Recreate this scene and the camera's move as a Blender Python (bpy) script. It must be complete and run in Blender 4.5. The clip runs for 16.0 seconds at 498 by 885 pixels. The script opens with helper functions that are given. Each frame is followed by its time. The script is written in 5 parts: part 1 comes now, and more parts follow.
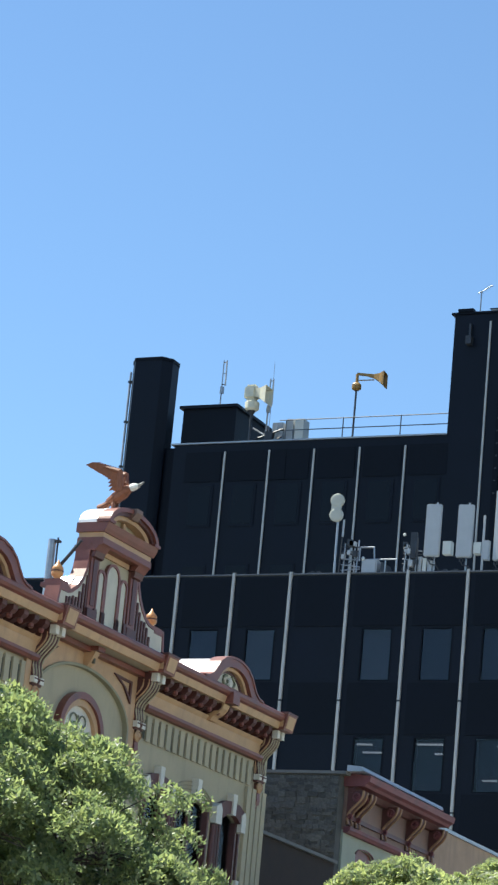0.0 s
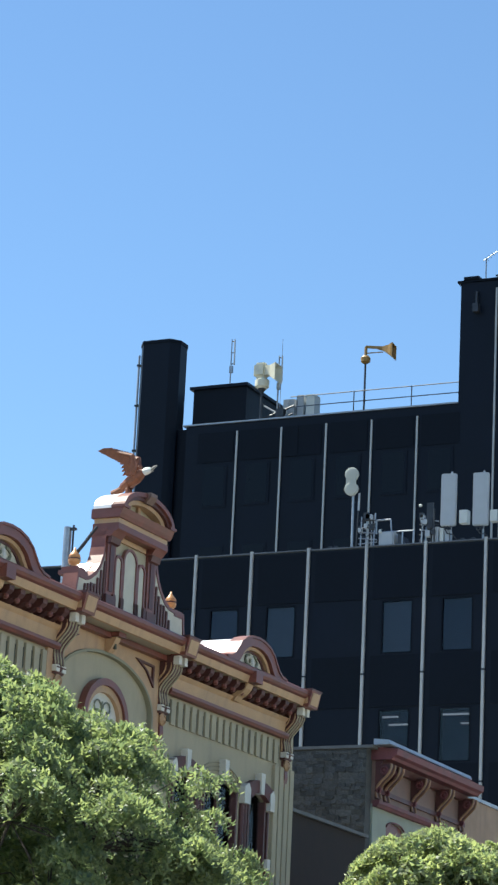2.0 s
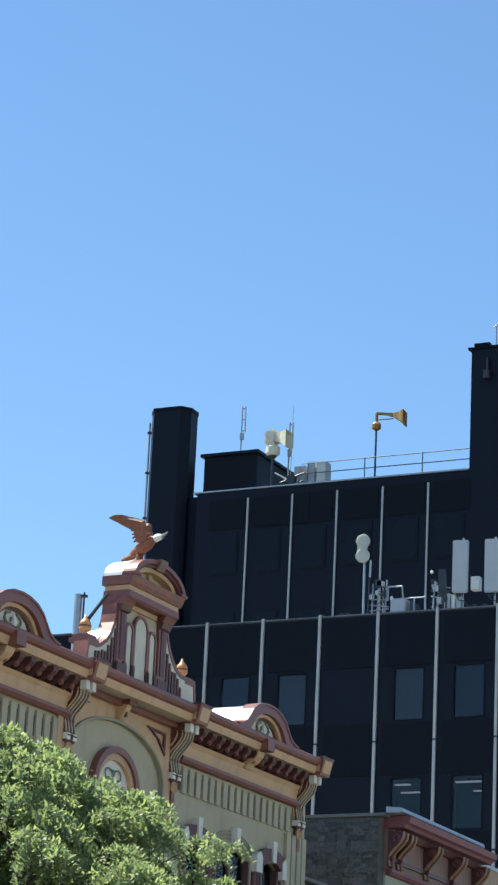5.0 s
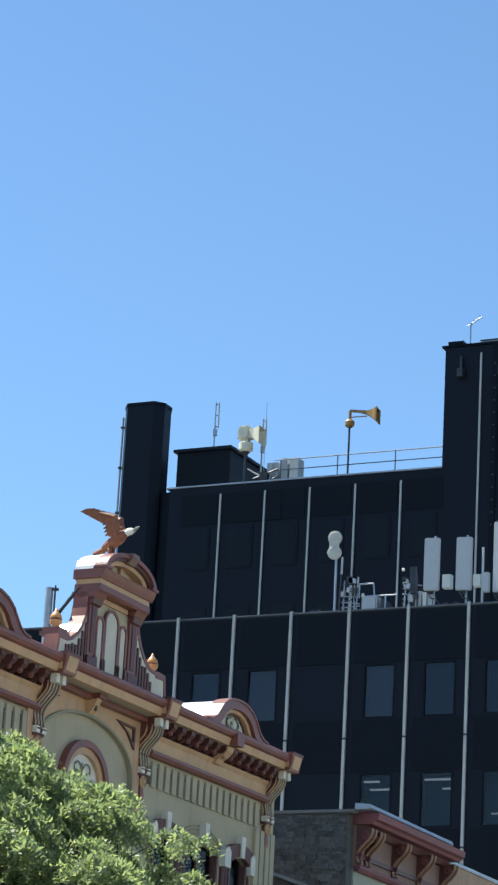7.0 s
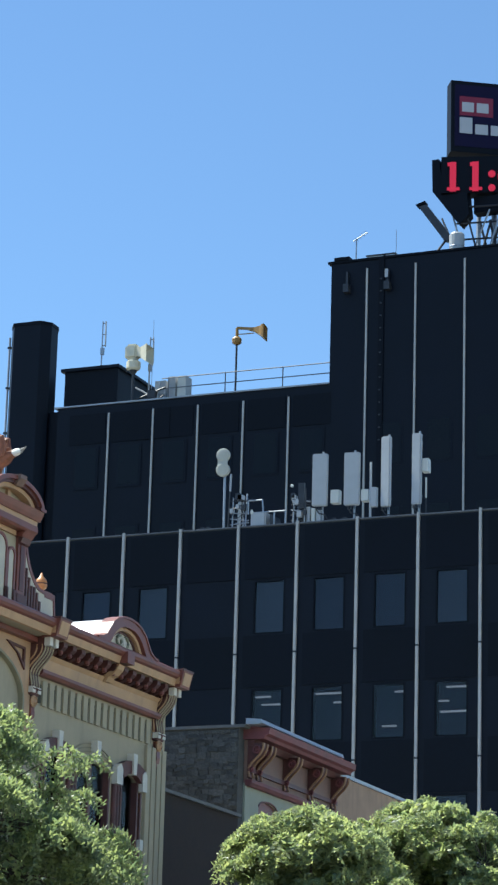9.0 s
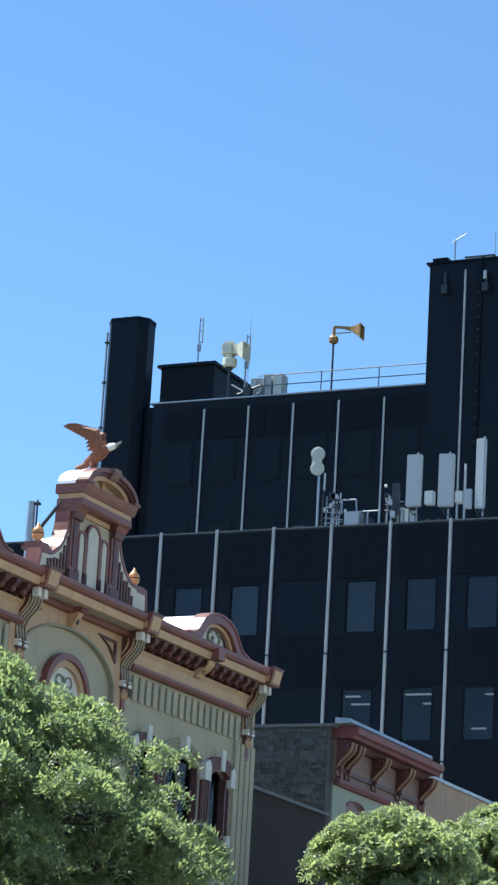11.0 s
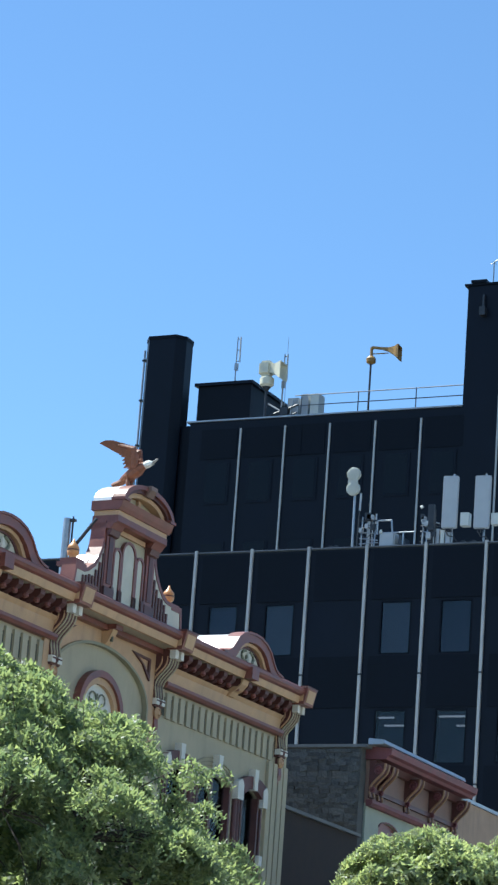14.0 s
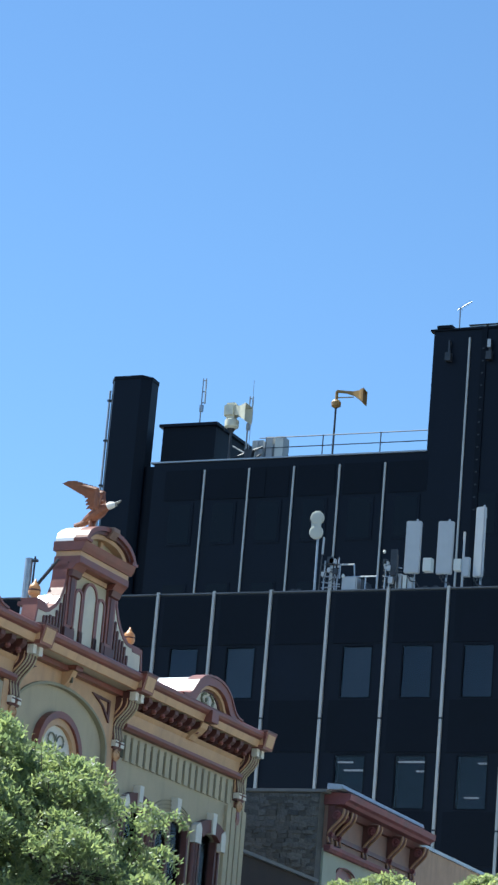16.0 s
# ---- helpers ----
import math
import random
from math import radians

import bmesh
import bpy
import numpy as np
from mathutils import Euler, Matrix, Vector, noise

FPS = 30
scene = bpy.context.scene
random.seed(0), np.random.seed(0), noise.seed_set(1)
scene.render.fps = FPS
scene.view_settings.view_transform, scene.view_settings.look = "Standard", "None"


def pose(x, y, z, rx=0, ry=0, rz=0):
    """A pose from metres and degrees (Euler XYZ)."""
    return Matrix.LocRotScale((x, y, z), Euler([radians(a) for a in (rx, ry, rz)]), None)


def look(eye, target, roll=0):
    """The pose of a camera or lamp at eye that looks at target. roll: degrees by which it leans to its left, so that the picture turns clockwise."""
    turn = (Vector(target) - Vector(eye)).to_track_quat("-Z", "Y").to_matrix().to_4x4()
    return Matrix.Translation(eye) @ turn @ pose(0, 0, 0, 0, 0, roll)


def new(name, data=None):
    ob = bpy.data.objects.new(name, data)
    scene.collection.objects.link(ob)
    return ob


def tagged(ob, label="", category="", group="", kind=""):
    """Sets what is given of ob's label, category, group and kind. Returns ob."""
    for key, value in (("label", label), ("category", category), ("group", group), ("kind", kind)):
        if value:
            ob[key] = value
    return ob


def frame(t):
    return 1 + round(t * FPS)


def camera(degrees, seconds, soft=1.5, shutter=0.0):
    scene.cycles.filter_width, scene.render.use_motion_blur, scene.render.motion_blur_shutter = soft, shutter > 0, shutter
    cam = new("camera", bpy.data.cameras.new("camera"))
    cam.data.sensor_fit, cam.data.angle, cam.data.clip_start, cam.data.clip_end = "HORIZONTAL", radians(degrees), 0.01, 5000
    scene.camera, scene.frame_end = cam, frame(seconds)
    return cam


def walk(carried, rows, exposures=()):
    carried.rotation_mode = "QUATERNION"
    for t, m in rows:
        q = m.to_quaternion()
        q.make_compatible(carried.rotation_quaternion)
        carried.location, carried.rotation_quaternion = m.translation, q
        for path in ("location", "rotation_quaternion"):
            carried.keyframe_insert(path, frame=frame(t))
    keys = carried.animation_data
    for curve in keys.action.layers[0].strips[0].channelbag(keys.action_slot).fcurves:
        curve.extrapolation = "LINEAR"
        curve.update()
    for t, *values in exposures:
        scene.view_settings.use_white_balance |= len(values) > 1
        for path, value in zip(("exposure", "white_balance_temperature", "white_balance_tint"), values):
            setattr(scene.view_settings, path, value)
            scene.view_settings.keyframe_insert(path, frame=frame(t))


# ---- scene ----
cam = camera(10.649, 16.0, soft=2.5)

# seconds, eye, then yaw, pitch and lean in degrees
PATH = [
    (0, 0.0101, -0.1069, 1.5467, -25.6610, 16.3177, 5.4304), (0.5, 0.0220, -0.0757, 1.5704, -25.7890, 16.2815, 4.6359),
    (1, 0.0135, -0.0802, 1.5599, -25.6144, 15.2761, 4.4310), (1.5, 0.0053, -0.0666, 1.5678, -25.7573, 15.1419, 3.6894),
    (2, -0.0069, -0.0228, 1.5876, -25.9092, 15.8268, 2.7983), (2.5, -0.0106, 0.0204, 1.6271, -25.4447, 16.8958, 2.5774),
    (3, -0.0195, 0.0390, 1.6233, -25.2920, 17.2497, 2.5753), (3.5, -0.0321, 0.0321, 1.5891, -25.9448, 16.7317, 2.5781),
    (3.7, -0.0374, 0.0291, 1.5972, -26.2418, 16.5808, 2.6252), (5.8, -0.0555, 0.1043, 1.5950, -26.0593, 17.6582, 2.7502),
    (6, -0.0503, 0.1081, 1.5820, -25.8312, 17.5946, 2.8925), (6.5, -0.0450, 0.1023, 1.5794, -25.6205, 17.3924, 3.0719),
    (7, -0.0470, 0.0838, 1.5700, -25.6222, 17.2221, 3.1741), (7.5, -0.0322, 0.0719, 1.5695, -25.2457, 17.2275, 2.8574),
    (8, -0.0056, 0.0810, 1.5848, -24.4135, 17.2377, 2.0582), (8.5, 0.0327, 0.0491, 1.5742, -23.7260, 16.4901, 1.3843),
    (9, 0.0493, 0.0078, 1.5478, -23.0750, 15.5562, 1.6618), (9.5, 0.0381, -0.0341, 1.5300, -23.5995, 15.4079, 2.0276),
    (9.7, 0.0349, -0.0324, 1.5386, -24.2631, 15.6504, 2.2259), (11.8, 0.0745, -0.0150, 1.5362, -25.0248, 15.3065, 3.7940),
    (12, 0.0771, -0.0151, 1.5247, -24.9915, 15.1144, 3.8909), (12.5, 0.0671, -0.0266, 1.5124, -25.1306, 14.7514, 3.9217),
    (13, 0.0716, -0.0054, 1.5316, -25.1348, 15.3227, 3.8858), (13.5, 0.0531, 0.0204, 1.5332, -25.5452, 15.7649, 3.9462),
    (14, 0.0341, 0.0173, 1.5356, -26.0101, 15.8012, 4.2555), (14.5, 0.0320, 0.0203, 1.5462, -25.8970, 16.0598, 4.6722),
    (15, 0.0414, 0.0127, 1.5557, -25.3748, 16.5068, 4.9524), (15.5, 0.0405, 0.0212, 1.5617, -25.0732, 16.5818, 5.1553),
    (16, 0.0366, 0.0375, 1.5738, -25.2936, 16.7448, 4.9692)]


def row(t, x, y, z, yaw, pitch, lean):
    yaw, pitch = radians(yaw), radians(pitch)
    way = Vector((math.sin(yaw) * math.cos(pitch), math.cos(yaw) * math.cos(pitch), math.sin(pitch)))
    eye = Vector((x, y, z))
    return t, look(eye, eye + way * 50, lean)


walk(cam, [row(*r) for r in PATH], [(0, 1.03, 6560, 1.5), (2, 0.99, 6450, 1), (3.5, 0.96, 6380, 1), (6.5, 1.0, 6380, 1), (7.5, 0.95, 6330, 1), (9, 0.94, 6220, 0.8), (9.5, 1.06, 6080, 0), (12, 0.94, 5900, -0.8), (12.5, 0.93, 5900, -0.8), (13, 0.97, 5900, -0.8), (16, 0.97, 5930, -0.5)])

# ---- light: clear late-morning sky, sun high behind the row of buildings
SUN_EL, SUN_AZ = 59.0, -89.0
world = bpy.data.worlds.new("world")
scene.world = world
world.use_nodes = True
wn, wl = world.node_tree.nodes, world.node_tree.links
sky = wn.new("ShaderNodeTexSky")
sky.sky_type = "NISHITA"
sky.sun_disc = False
sky.sun_elevation, sky.sun_rotation = radians(SUN_EL), radians(SUN_AZ)
sky.altitude, sky.air_density, sky.dust_density, sky.ozone_density = 200, 1.0, 0.0, 6.0
wl.new(sky.outputs[0], wn["Background"].inputs["Color"])
wn["Background"].inputs["Strength"].default_value = 0.095
sun = new("sun", bpy.data.lights.new("sun", "SUN"))
sun.data.energy, sun.data.angle, sun.data.color = 5.0, radians(0.53), (1.0, 0.95, 0.87)
to_sun = Vector((math.sin(radians(SUN_AZ)) * math.cos(radians(SUN_EL)), math.cos(radians(SUN_AZ)) * math.cos(radians(SUN_EL)), math.sin(radians(SUN_EL))))
sun.matrix_world = look(to_sun * 200, (0, 0, 0))


# ---- materials
def mat(name, color, rough=0.6, metal=0.0, var=0.18, scale=3.0, bump=0.15, fine=40.0, spec=0.5, per_object=0.0, stain=None):
    """Painted or raw surface with blotches, fine grain and a little relief."""
    m = bpy.data.materials.new(name)
    m.use_nodes = True
    n, l = m.node_tree.nodes, m.node_tree.links
    b = n["Principled BSDF"]
    b.inputs["Metallic"].default_value = metal
    b.inputs["Specular IOR Level"].default_value = spec
    co = n.new("ShaderNodeTexCoord")
    big, small = n.new("ShaderNodeTexNoise"), n.new("ShaderNodeTexNoise")
    big.inputs["Scale"].default_value, small.inputs["Scale"].default_value = scale, fine
    big.inputs["Detail"].default_value, small.inputs["Detail"].default_value = 6, 3
    l.new(co.outputs["Object"], big.inputs["Vector"])
    l.new(co.outputs["Object"], small.inputs["Vector"])
    add = n.new("ShaderNodeMath")
    add.operation = "MULTIPLY_ADD"
    add.inputs[1].default_value = 0.45
    l.new(small.outputs[0], add.inputs[0])
    l.new(big.outputs[0], add.inputs[2])
    ramp = n.new("ShaderNodeMapRange")
    ramp.inputs["From Min"].default_value, ramp.inputs["From Max"].default_value = 0.45, 1.0
    ramp.inputs["To Min"].default_value, ramp.inputs["To Max"].default_value = 1 - var, 1 + var
    l.new(add.outputs[0], ramp.inputs[0])
    fac = ramp.outputs[0]
    if per_object:
        info, r2 = n.new("ShaderNodeObjectInfo"), n.new("ShaderNodeMapRange")
        r2.inputs["To Min"].default_value, r2.inputs["To Max"].default_value = 1 - per_object, 1 + per_object
        l.new(info.outputs["Random"], r2.inputs[0])
        mul = n.new("ShaderNodeMath")
        mul.operation = "MULTIPLY"
        l.new(fac, mul.inputs[0])
        l.new(r2.outputs[0], mul.inputs[1])
        fac = mul.outputs[0]
    col = n.new("ShaderNodeVectorMath")
    col.operation = "SCALE"
    col.inputs[0].default_value = color
    l.new(fac, col.inputs["Scale"])
    out = col.outputs[0]
    if stain:
        st, sr, mx = n.new("ShaderNodeTexNoise"), n.new("ShaderNodeMapRange"), n.new("ShaderNodeMix")
        st.inputs["Scale"].default_value, st.inputs["Detail"].default_value = scale * 0.8, 8
        mp = n.new("ShaderNodeMapping")
        mp.inputs["Scale"].default_value = (2.5, 2.5, 0.5)
        l.new(co.outputs["Object"], mp.inputs[0])
        l.new(mp.outputs[0], st.inputs["Vector"])
        sr.inputs["From Min"].default_value, sr.inputs["From Max"].default_value = 0.52, 0.72
        sr.inputs["To Max"].default_value = 0.55
        l.new(st.outputs[0], sr.inputs[0])
        mx.data_type = "RGBA"
        mx.inputs[7].default_value = (*stain, 1)
        l.new(sr.outputs[0], mx.inputs[0])
        l.new(out, mx.inputs[6])
        out = mx.outputs[2]
    l.new(out, b.inputs["Base Color"])
    rr = n.new("ShaderNodeMapRange")
    rr.inputs["To Min"].default_value, rr.inputs["To Max"].default_value = max(0.03, rough - 0.12), min(1, rough + 0.12)
    l.new(big.outputs[0], rr.inputs[0])
    l.new(rr.outputs[0], b.inputs["Roughness"])
    if bump:
        bp = n.new("ShaderNodeBump")
        bp.inputs["Strength"].default_value, bp.inputs["Distance"].default_value = bump, 0.01
        l.new(small.outputs[0], bp.inputs["Height"])
        l.new(bp.outputs[0], b.inputs["Normal"])
    return m


def glow(name, color, strength):
    m = bpy.data.materials.new(name)
    m.use_nodes = True
    b = m.node_tree.nodes["Principled BSDF"]
    b.inputs["Base Color"].default_value = (*color, 1)
    b.inputs["Emission Color"].default_value = (*color, 1)
    b.inputs["Emission Strength"].default_value = strength
    return m


def glass(name, tint, rough=0.02, ior=1.5):
    """Window glass: clear, tinted, with mirror gloss by Fresnel."""
    m = bpy.data.materials.new(name)
    m.use_nodes = True
    n, l = m.node_tree.nodes, m.node_tree.links
    n.remove(n["Principled BSDF"])
    tr, gl, mx, fr = (n.new("ShaderNode" + k) for k in ("BsdfTransparent", "BsdfGlossy", "MixShader", "Fresnel"))
    tr.inputs[0].default_value = (*tint, 1)
    gl.inputs["Roughness"].default_value = rough
    fr.inputs[0].default_value = ior
    l.new(fr.outputs[0], mx.inputs[0])
    l.new(tr.outputs[0], mx.inputs[1])
    l.new(gl.outputs[0], mx.inputs[2])
    l.new(mx.outputs[0], n["Material Output"].inputs[0])
    return m


def leaf_mat(name, color):
    m = bpy.data.materials.new(name)
    m.use_nodes = True
    n, l = m.node_tree.nodes, m.node_tree.links
    b = n["Principled BSDF"]
    geo, ramp = n.new("ShaderNodeNewGeometry"), n.new("ShaderNodeValToRGB")
    e = ramp.color_ramp.elements
    e[0].color, e[1].color = (color[0] * 0.65, color[1] * 0.72, color[2] * 0.8, 1), (color[0] * 1.4, color[1] * 1.28, color[2] * 1.15, 1)
    l.new(geo.outputs["Random Per Island"], ramp.inputs[0])
    l.new(ramp.outputs[0], b.inputs["Base Color"])
    b.inputs["Roughness"].default_value = 0.45
    tl, mx = n.new("ShaderNodeBsdfTranslucent"), n.new("ShaderNodeMixShader")
    hue = n.new("ShaderNodeMix")
    hue.data_type, hue.blend_type = "RGBA", "MULTIPLY"
    hue.inputs[0].default_value = 1.0
    hue.inputs[7].default_value = (2.2, 2.25, 1.7, 1)
    l.new(ramp.outputs[0], hue.inputs[6])
    l.new(hue.outputs[2], tl.inputs[0])
    mx.inputs[0].default_value = 0.48
    l.new(b.outputs[0], mx.inputs[1])
    l.new(tl.outputs[0], mx.inputs[2])
    l.new(mx.outputs[0], n["Material Output"].inputs[0])
    return m


M = {
    "black": mat("black_panel", (0.0034, 0.0058, 0.0125), 0.45, var=0.25, scale=0.6, bump=0.05, fine=9, spec=0.18),
    "black2": mat("black_panel_dull", (0.0025, 0.0042, 0.0088), 0.5, var=0.3, scale=0.5, bump=0.08, fine=9, spec=0.15),
    "alu": mat("aluminium_fin", (0.46, 0.44, 0.41), 0.5, 0.15, var=0.15, scale=1.5, bump=0.03),
    "coping": mat("grey_metal_coping", (0.38, 0.40, 0.43), 0.45, 0.4, var=0.2, scale=2),
    "slot_black": mat("black_louvre", (0.0012, 0.0014, 0.002), 0.9, var=0.2, bump=0, spec=0.05),
    "black_gloss": mat("black_opaque_glass", (0.003, 0.0042, 0.007), 0.25, var=0.1, scale=0.6, bump=0, spec=0.2),
    "dark_glass": glass("tinted_glass", (0.52, 0.54, 0.58), ior=1.42),
    "glass": glass("window_glass", (0.75, 0.80, 0.82), ior=1.28),
    "blind": mat("pale_blind", (0.23, 0.25, 0.29), 0.8, var=0.06, bump=0),
    "blind_dim": mat("grey_blind", (0.075, 0.095, 0.155), 0.8, var=0.08, bump=0),
    # the dimness of unlit rooms is put into this colour
    "room": mat("unlit_interior_tone", (0.10, 0.12, 0.20), 0.9, var=0.2, bump=0),
    "tube": glow("fluorescent_tube", (0.90, 0.92, 0.95), 0.32),
    "cream": mat("grey_green_stucco", (0.46, 0.385, 0.255), 0.8, var=0.10, scale=1.6, bump=0.25, fine=60, stain=(0.33, 0.285, 0.20)),
    "white": mat("white_trim_paint", (0.72, 0.66, 0.55), 0.55, var=0.10, scale=5, bump=0.1),
    "tan": mat("tan_trim_paint", (0.54, 0.325, 0.17), 0.55, var=0.12, scale=3, bump=0.1, stain=(0.40, 0.24, 0.13)),
    "maroon": mat("maroon_trim_paint", (0.20, 0.064, 0.046), 0.42, var=0.22, scale=3, bump=0.1),
    "maroon_dark": mat("dark_maroon_paint", (0.105, 0.036, 0.030), 0.5, var=0.25, scale=4, bump=0.1),
    "hood": mat("brown_maroon_paint", (0.125, 0.046, 0.038), 0.6, var=0.25, scale=4, bump=0.1),
    "green": mat("grey_green_trim", (0.22, 0.215, 0.145), 0.6, var=0.15, scale=3),
    "slot": mat("dark_olive_recess", (0.075, 0.07, 0.045), 0.7, var=0.15),
    "orange": mat("orange_finial_paint", (0.62, 0.28, 0.10), 0.4, var=0.15, scale=6),
    "sheet": mat("pale_sheet_metal", (0.80, 0.77, 0.74), 0.35, 0.25, var=0.08, scale=2, bump=0.06),
    "roofing": mat("dark_roofing", (0.07, 0.08, 0.085), 0.8, var=0.25, scale=2),
    "eagle": mat("rust_brown_carving", (0.23, 0.078, 0.034), 0.55, var=0.3, scale=9, bump=0.5, fine=25),
    "eagle_head": mat("white_carving", (0.78, 0.76, 0.70), 0.55, var=0.12, scale=9),
    "beak": mat("grey_beak", (0.32, 0.29, 0.25), 0.5),
    "stone": mat("grey_rubble_stone", (0.092, 0.089, 0.081), 0.92, var=0.45, scale=4, bump=0.8, fine=22, per_object=0.35),
    "mortar": mat("grey_mortar", (0.10, 0.094, 0.084), 0.95, var=0.25, scale=5, bump=0.5),
    "brown": mat("brown_brick", (0.036, 0.024, 0.019), 0.9, var=0.3, scale=3, bump=0.4, fine=25),
    "red": mat("red_cornice_paint", (0.19, 0.058, 0.058), 0.6, var=0.28, scale=3, bump=0.15, stain=(0.13, 0.048, 0.048)),
    "pink": mat("dusty_pink_panel", (0.225, 0.135, 0.10), 0.65, var=0.16, scale=3),
    "gold": mat("gilded_edge", (0.34, 0.19, 0.10), 0.45, 0.1, var=0.15),
    "pale_green": mat("pale_green_stucco", (0.36, 0.365, 0.28), 0.8, var=0.12, scale=2, bump=0.2),
    "tanbrick": mat("tan_brick_parapet", (0.40, 0.27, 0.18), 0.9, var=0.18, scale=2, bump=0.4, fine=30, stain=(0.27, 0.19, 0.14)),
    "plastic": mat("grey_antenna_plastic", (0.42, 0.435, 0.45), 0.45, var=0.06, scale=3, bump=0.03),
    "offwhite": mat("white_radome", (0.62, 0.62, 0.57), 0.4, var=0.06, scale=3, bump=0.03),
    "stonecap": mat("grey_stone_coping", (0.16, 0.155, 0.145), 0.85, var=0.2, scale=3),
    "beige": mat("beige_soffit_paint", (0.44, 0.36, 0.25), 0.6, var=0.12, scale=2),
    "rail": mat("grey_painted_rail", (0.10, 0.11, 0.125), 0.6, var=0.15, scale=4),
    "dish": mat("cream_dish_cover", (0.48, 0.47, 0.40), 0.6, var=0.07, scale=3, bump=0.03),
    "ivory_paint": mat("ivory_panel_paint", (0.60, 0.54, 0.42), 0.6, var=0.1, scale=4),
    "ledge": mat("grey_ledge_flashing", (0.13, 0.135, 0.145), 0.55, var=0.4, scale=0.7),
    "arch_trim": mat("dull_olive_trim", (0.30, 0.265, 0.17), 0.7, var=0.12, scale=3),
    "steel": mat("galvanised_steel", (0.36, 0.38, 0.41), 0.45, 0.7, var=0.2, scale=8),
    "darksteel": mat("dark_steel", (0.05, 0.053, 0.06), 0.5, 0.5, var=0.25, scale=6),
    "yellow": mat("yellow_siren_paint", (0.30, 0.165, 0.04), 0.5, var=0.18, scale=6),
    "ivory": mat("ivory_siren_paint", (0.68, 0.63, 0.48), 0.5, var=0.12, scale=5),
    "navy": mat("navy_sign_face", (0.008, 0.006, 0.034), 0.55, var=0.1, scale=2, bump=0, spec=0.15),
    "signred": mat("red_sign_field", (0.22, 0.010, 0.035), 0.35, var=0.08, bump=0),
    "signwhite": mat("white_sign_marks", (0.48, 0.48, 0.50), 0.4, var=0.05, bump=0),
    "led": glow("red_lamps", (0.80, 0.02, 0.06), 0.17),
    "bark": mat("grey_brown_bark", (0.075, 0.058, 0.045), 0.9, var=0.35, scale=6, bump=0.8, fine=30),
    "leaf": leaf_mat("locust_leaf", (0.160, 0.198, 0.104)),
    "leaf2": leaf_mat("bright_locust_leaf", (0.212, 0.250, 0.136)),
    "asphalt": mat("worn_grey_asphalt", (0.11, 0.11, 0.11), 0.9, var=0.25, scale=0.7, bump=0.5, fine=30),
    "concrete": mat("concrete_paving", (0.34, 0.33, 0.31), 0.85, var=0.15, scale=0.8, bump=0.3, fine=20),
}


# ---- mesh helpers: x across the street, y along it, z up
ROOT = {}
# the ornate front is turned and squeezed along y to fit the camera's view
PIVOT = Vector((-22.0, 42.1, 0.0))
VIEW_FIT = Matrix.Translation(PIVOT) @ Matrix.Rotation(radians(-1.31), 4, "Z") @ Matrix.Diagonal((1, 0.956, 1, 1)) @ Matrix.Translation(-PIVOT)
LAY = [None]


def thing(name, at, label, category, group="", kind=""):
    ob = new(name)
    ob.location = at
    ob.empty_display_size = 0.3
    ROOT[ob] = Vector(at)
    return tagged(ob, label, category, group, kind)


def part(name, bm, material, parent=None, label="", smooth=False):
    """One bmesh, in world places, as one mesh under its thing or part."""
    if len(bm.faces) < 4000:
        bmesh.ops.recalc_face_normals(bm, faces=bm.faces)
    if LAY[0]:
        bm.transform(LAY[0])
    me = bpy.data.meshes.new(name)
    origin = ROOT[parent] if parent else Vector((0, 0, 0))
    bmesh.ops.translate(bm, verts=bm.verts, vec=-origin)
    bm.to_mesh(me)
    bm.free()
    for m in material if isinstance(material, (list, tuple)) else [material]:
        me.materials.append(M[m])
    if smooth:
        for p in me.polygons:
            p.use_smooth = True
    ob = new(name, me)
    if parent:
        ob.parent = parent
        ROOT[ob] = origin
    return tagged(ob, label)


def box(bm, x0, x1, y0, y1, z0, z1):
    v = [bm.verts.new((x, y, z)) for z in (z0, z1) for x, y in ((x0, y0), (x1, y0), (x1, y1), (x0, y1))]
    for f in ((0, 3, 2, 1), (4, 5, 6, 7), (0, 1, 5, 4), (1, 2, 6, 5), (2, 3, 7, 6), (3, 0, 4, 7)):
        bm.faces.new([v[i] for i in f])
    return bm


def Box(*a):
    return box(bmesh.new(), *a)


def prism(bm, ring, offset):
    """A closed ring of points swept by offset, with both ends closed."""
    a = [bm.verts.new(p) for p in ring]
    b = [bm.verts.new(Vector(p) + Vector(offset)) for p in ring]
    n = len(a)
    for i in range(n):
        bm.faces.new((a[i], a[(i + 1) % n], b[(i + 1) % n], b[i]))
    bm.faces.new(a[::-1])
    bm.faces.new(b)
    return bm


def face_yz(bm, pts, x0, x1):
    return prism(bm, [(x0, y, z) for y, z in pts], (x1 - x0, 0, 0))


def run_y(bm, pts, y0, y1):
    return prism(bm, [(x, y0, z) for x, z in pts], (0, y1 - y0, 0))


def band(bm, outer, inner, x0, x1):
    """The strip between two open lines of (y, z) points, swept in x: one moulded piece."""
    rings = [[bm.verts.new(p) for p in ((x0, *o), (x1, *o), (x1, *i), (x0, *i))] for o, i in zip(outer, inner)]
    for a, b in zip(rings, rings[1:]):
        for k in range(4):
            bm.faces.new((a[k], a[(k + 1) % 4], b[(k + 1) % 4], b[k]))
    bm.faces.new(rings[0][::-1])
    bm.faces.new(rings[-1])
    return bm


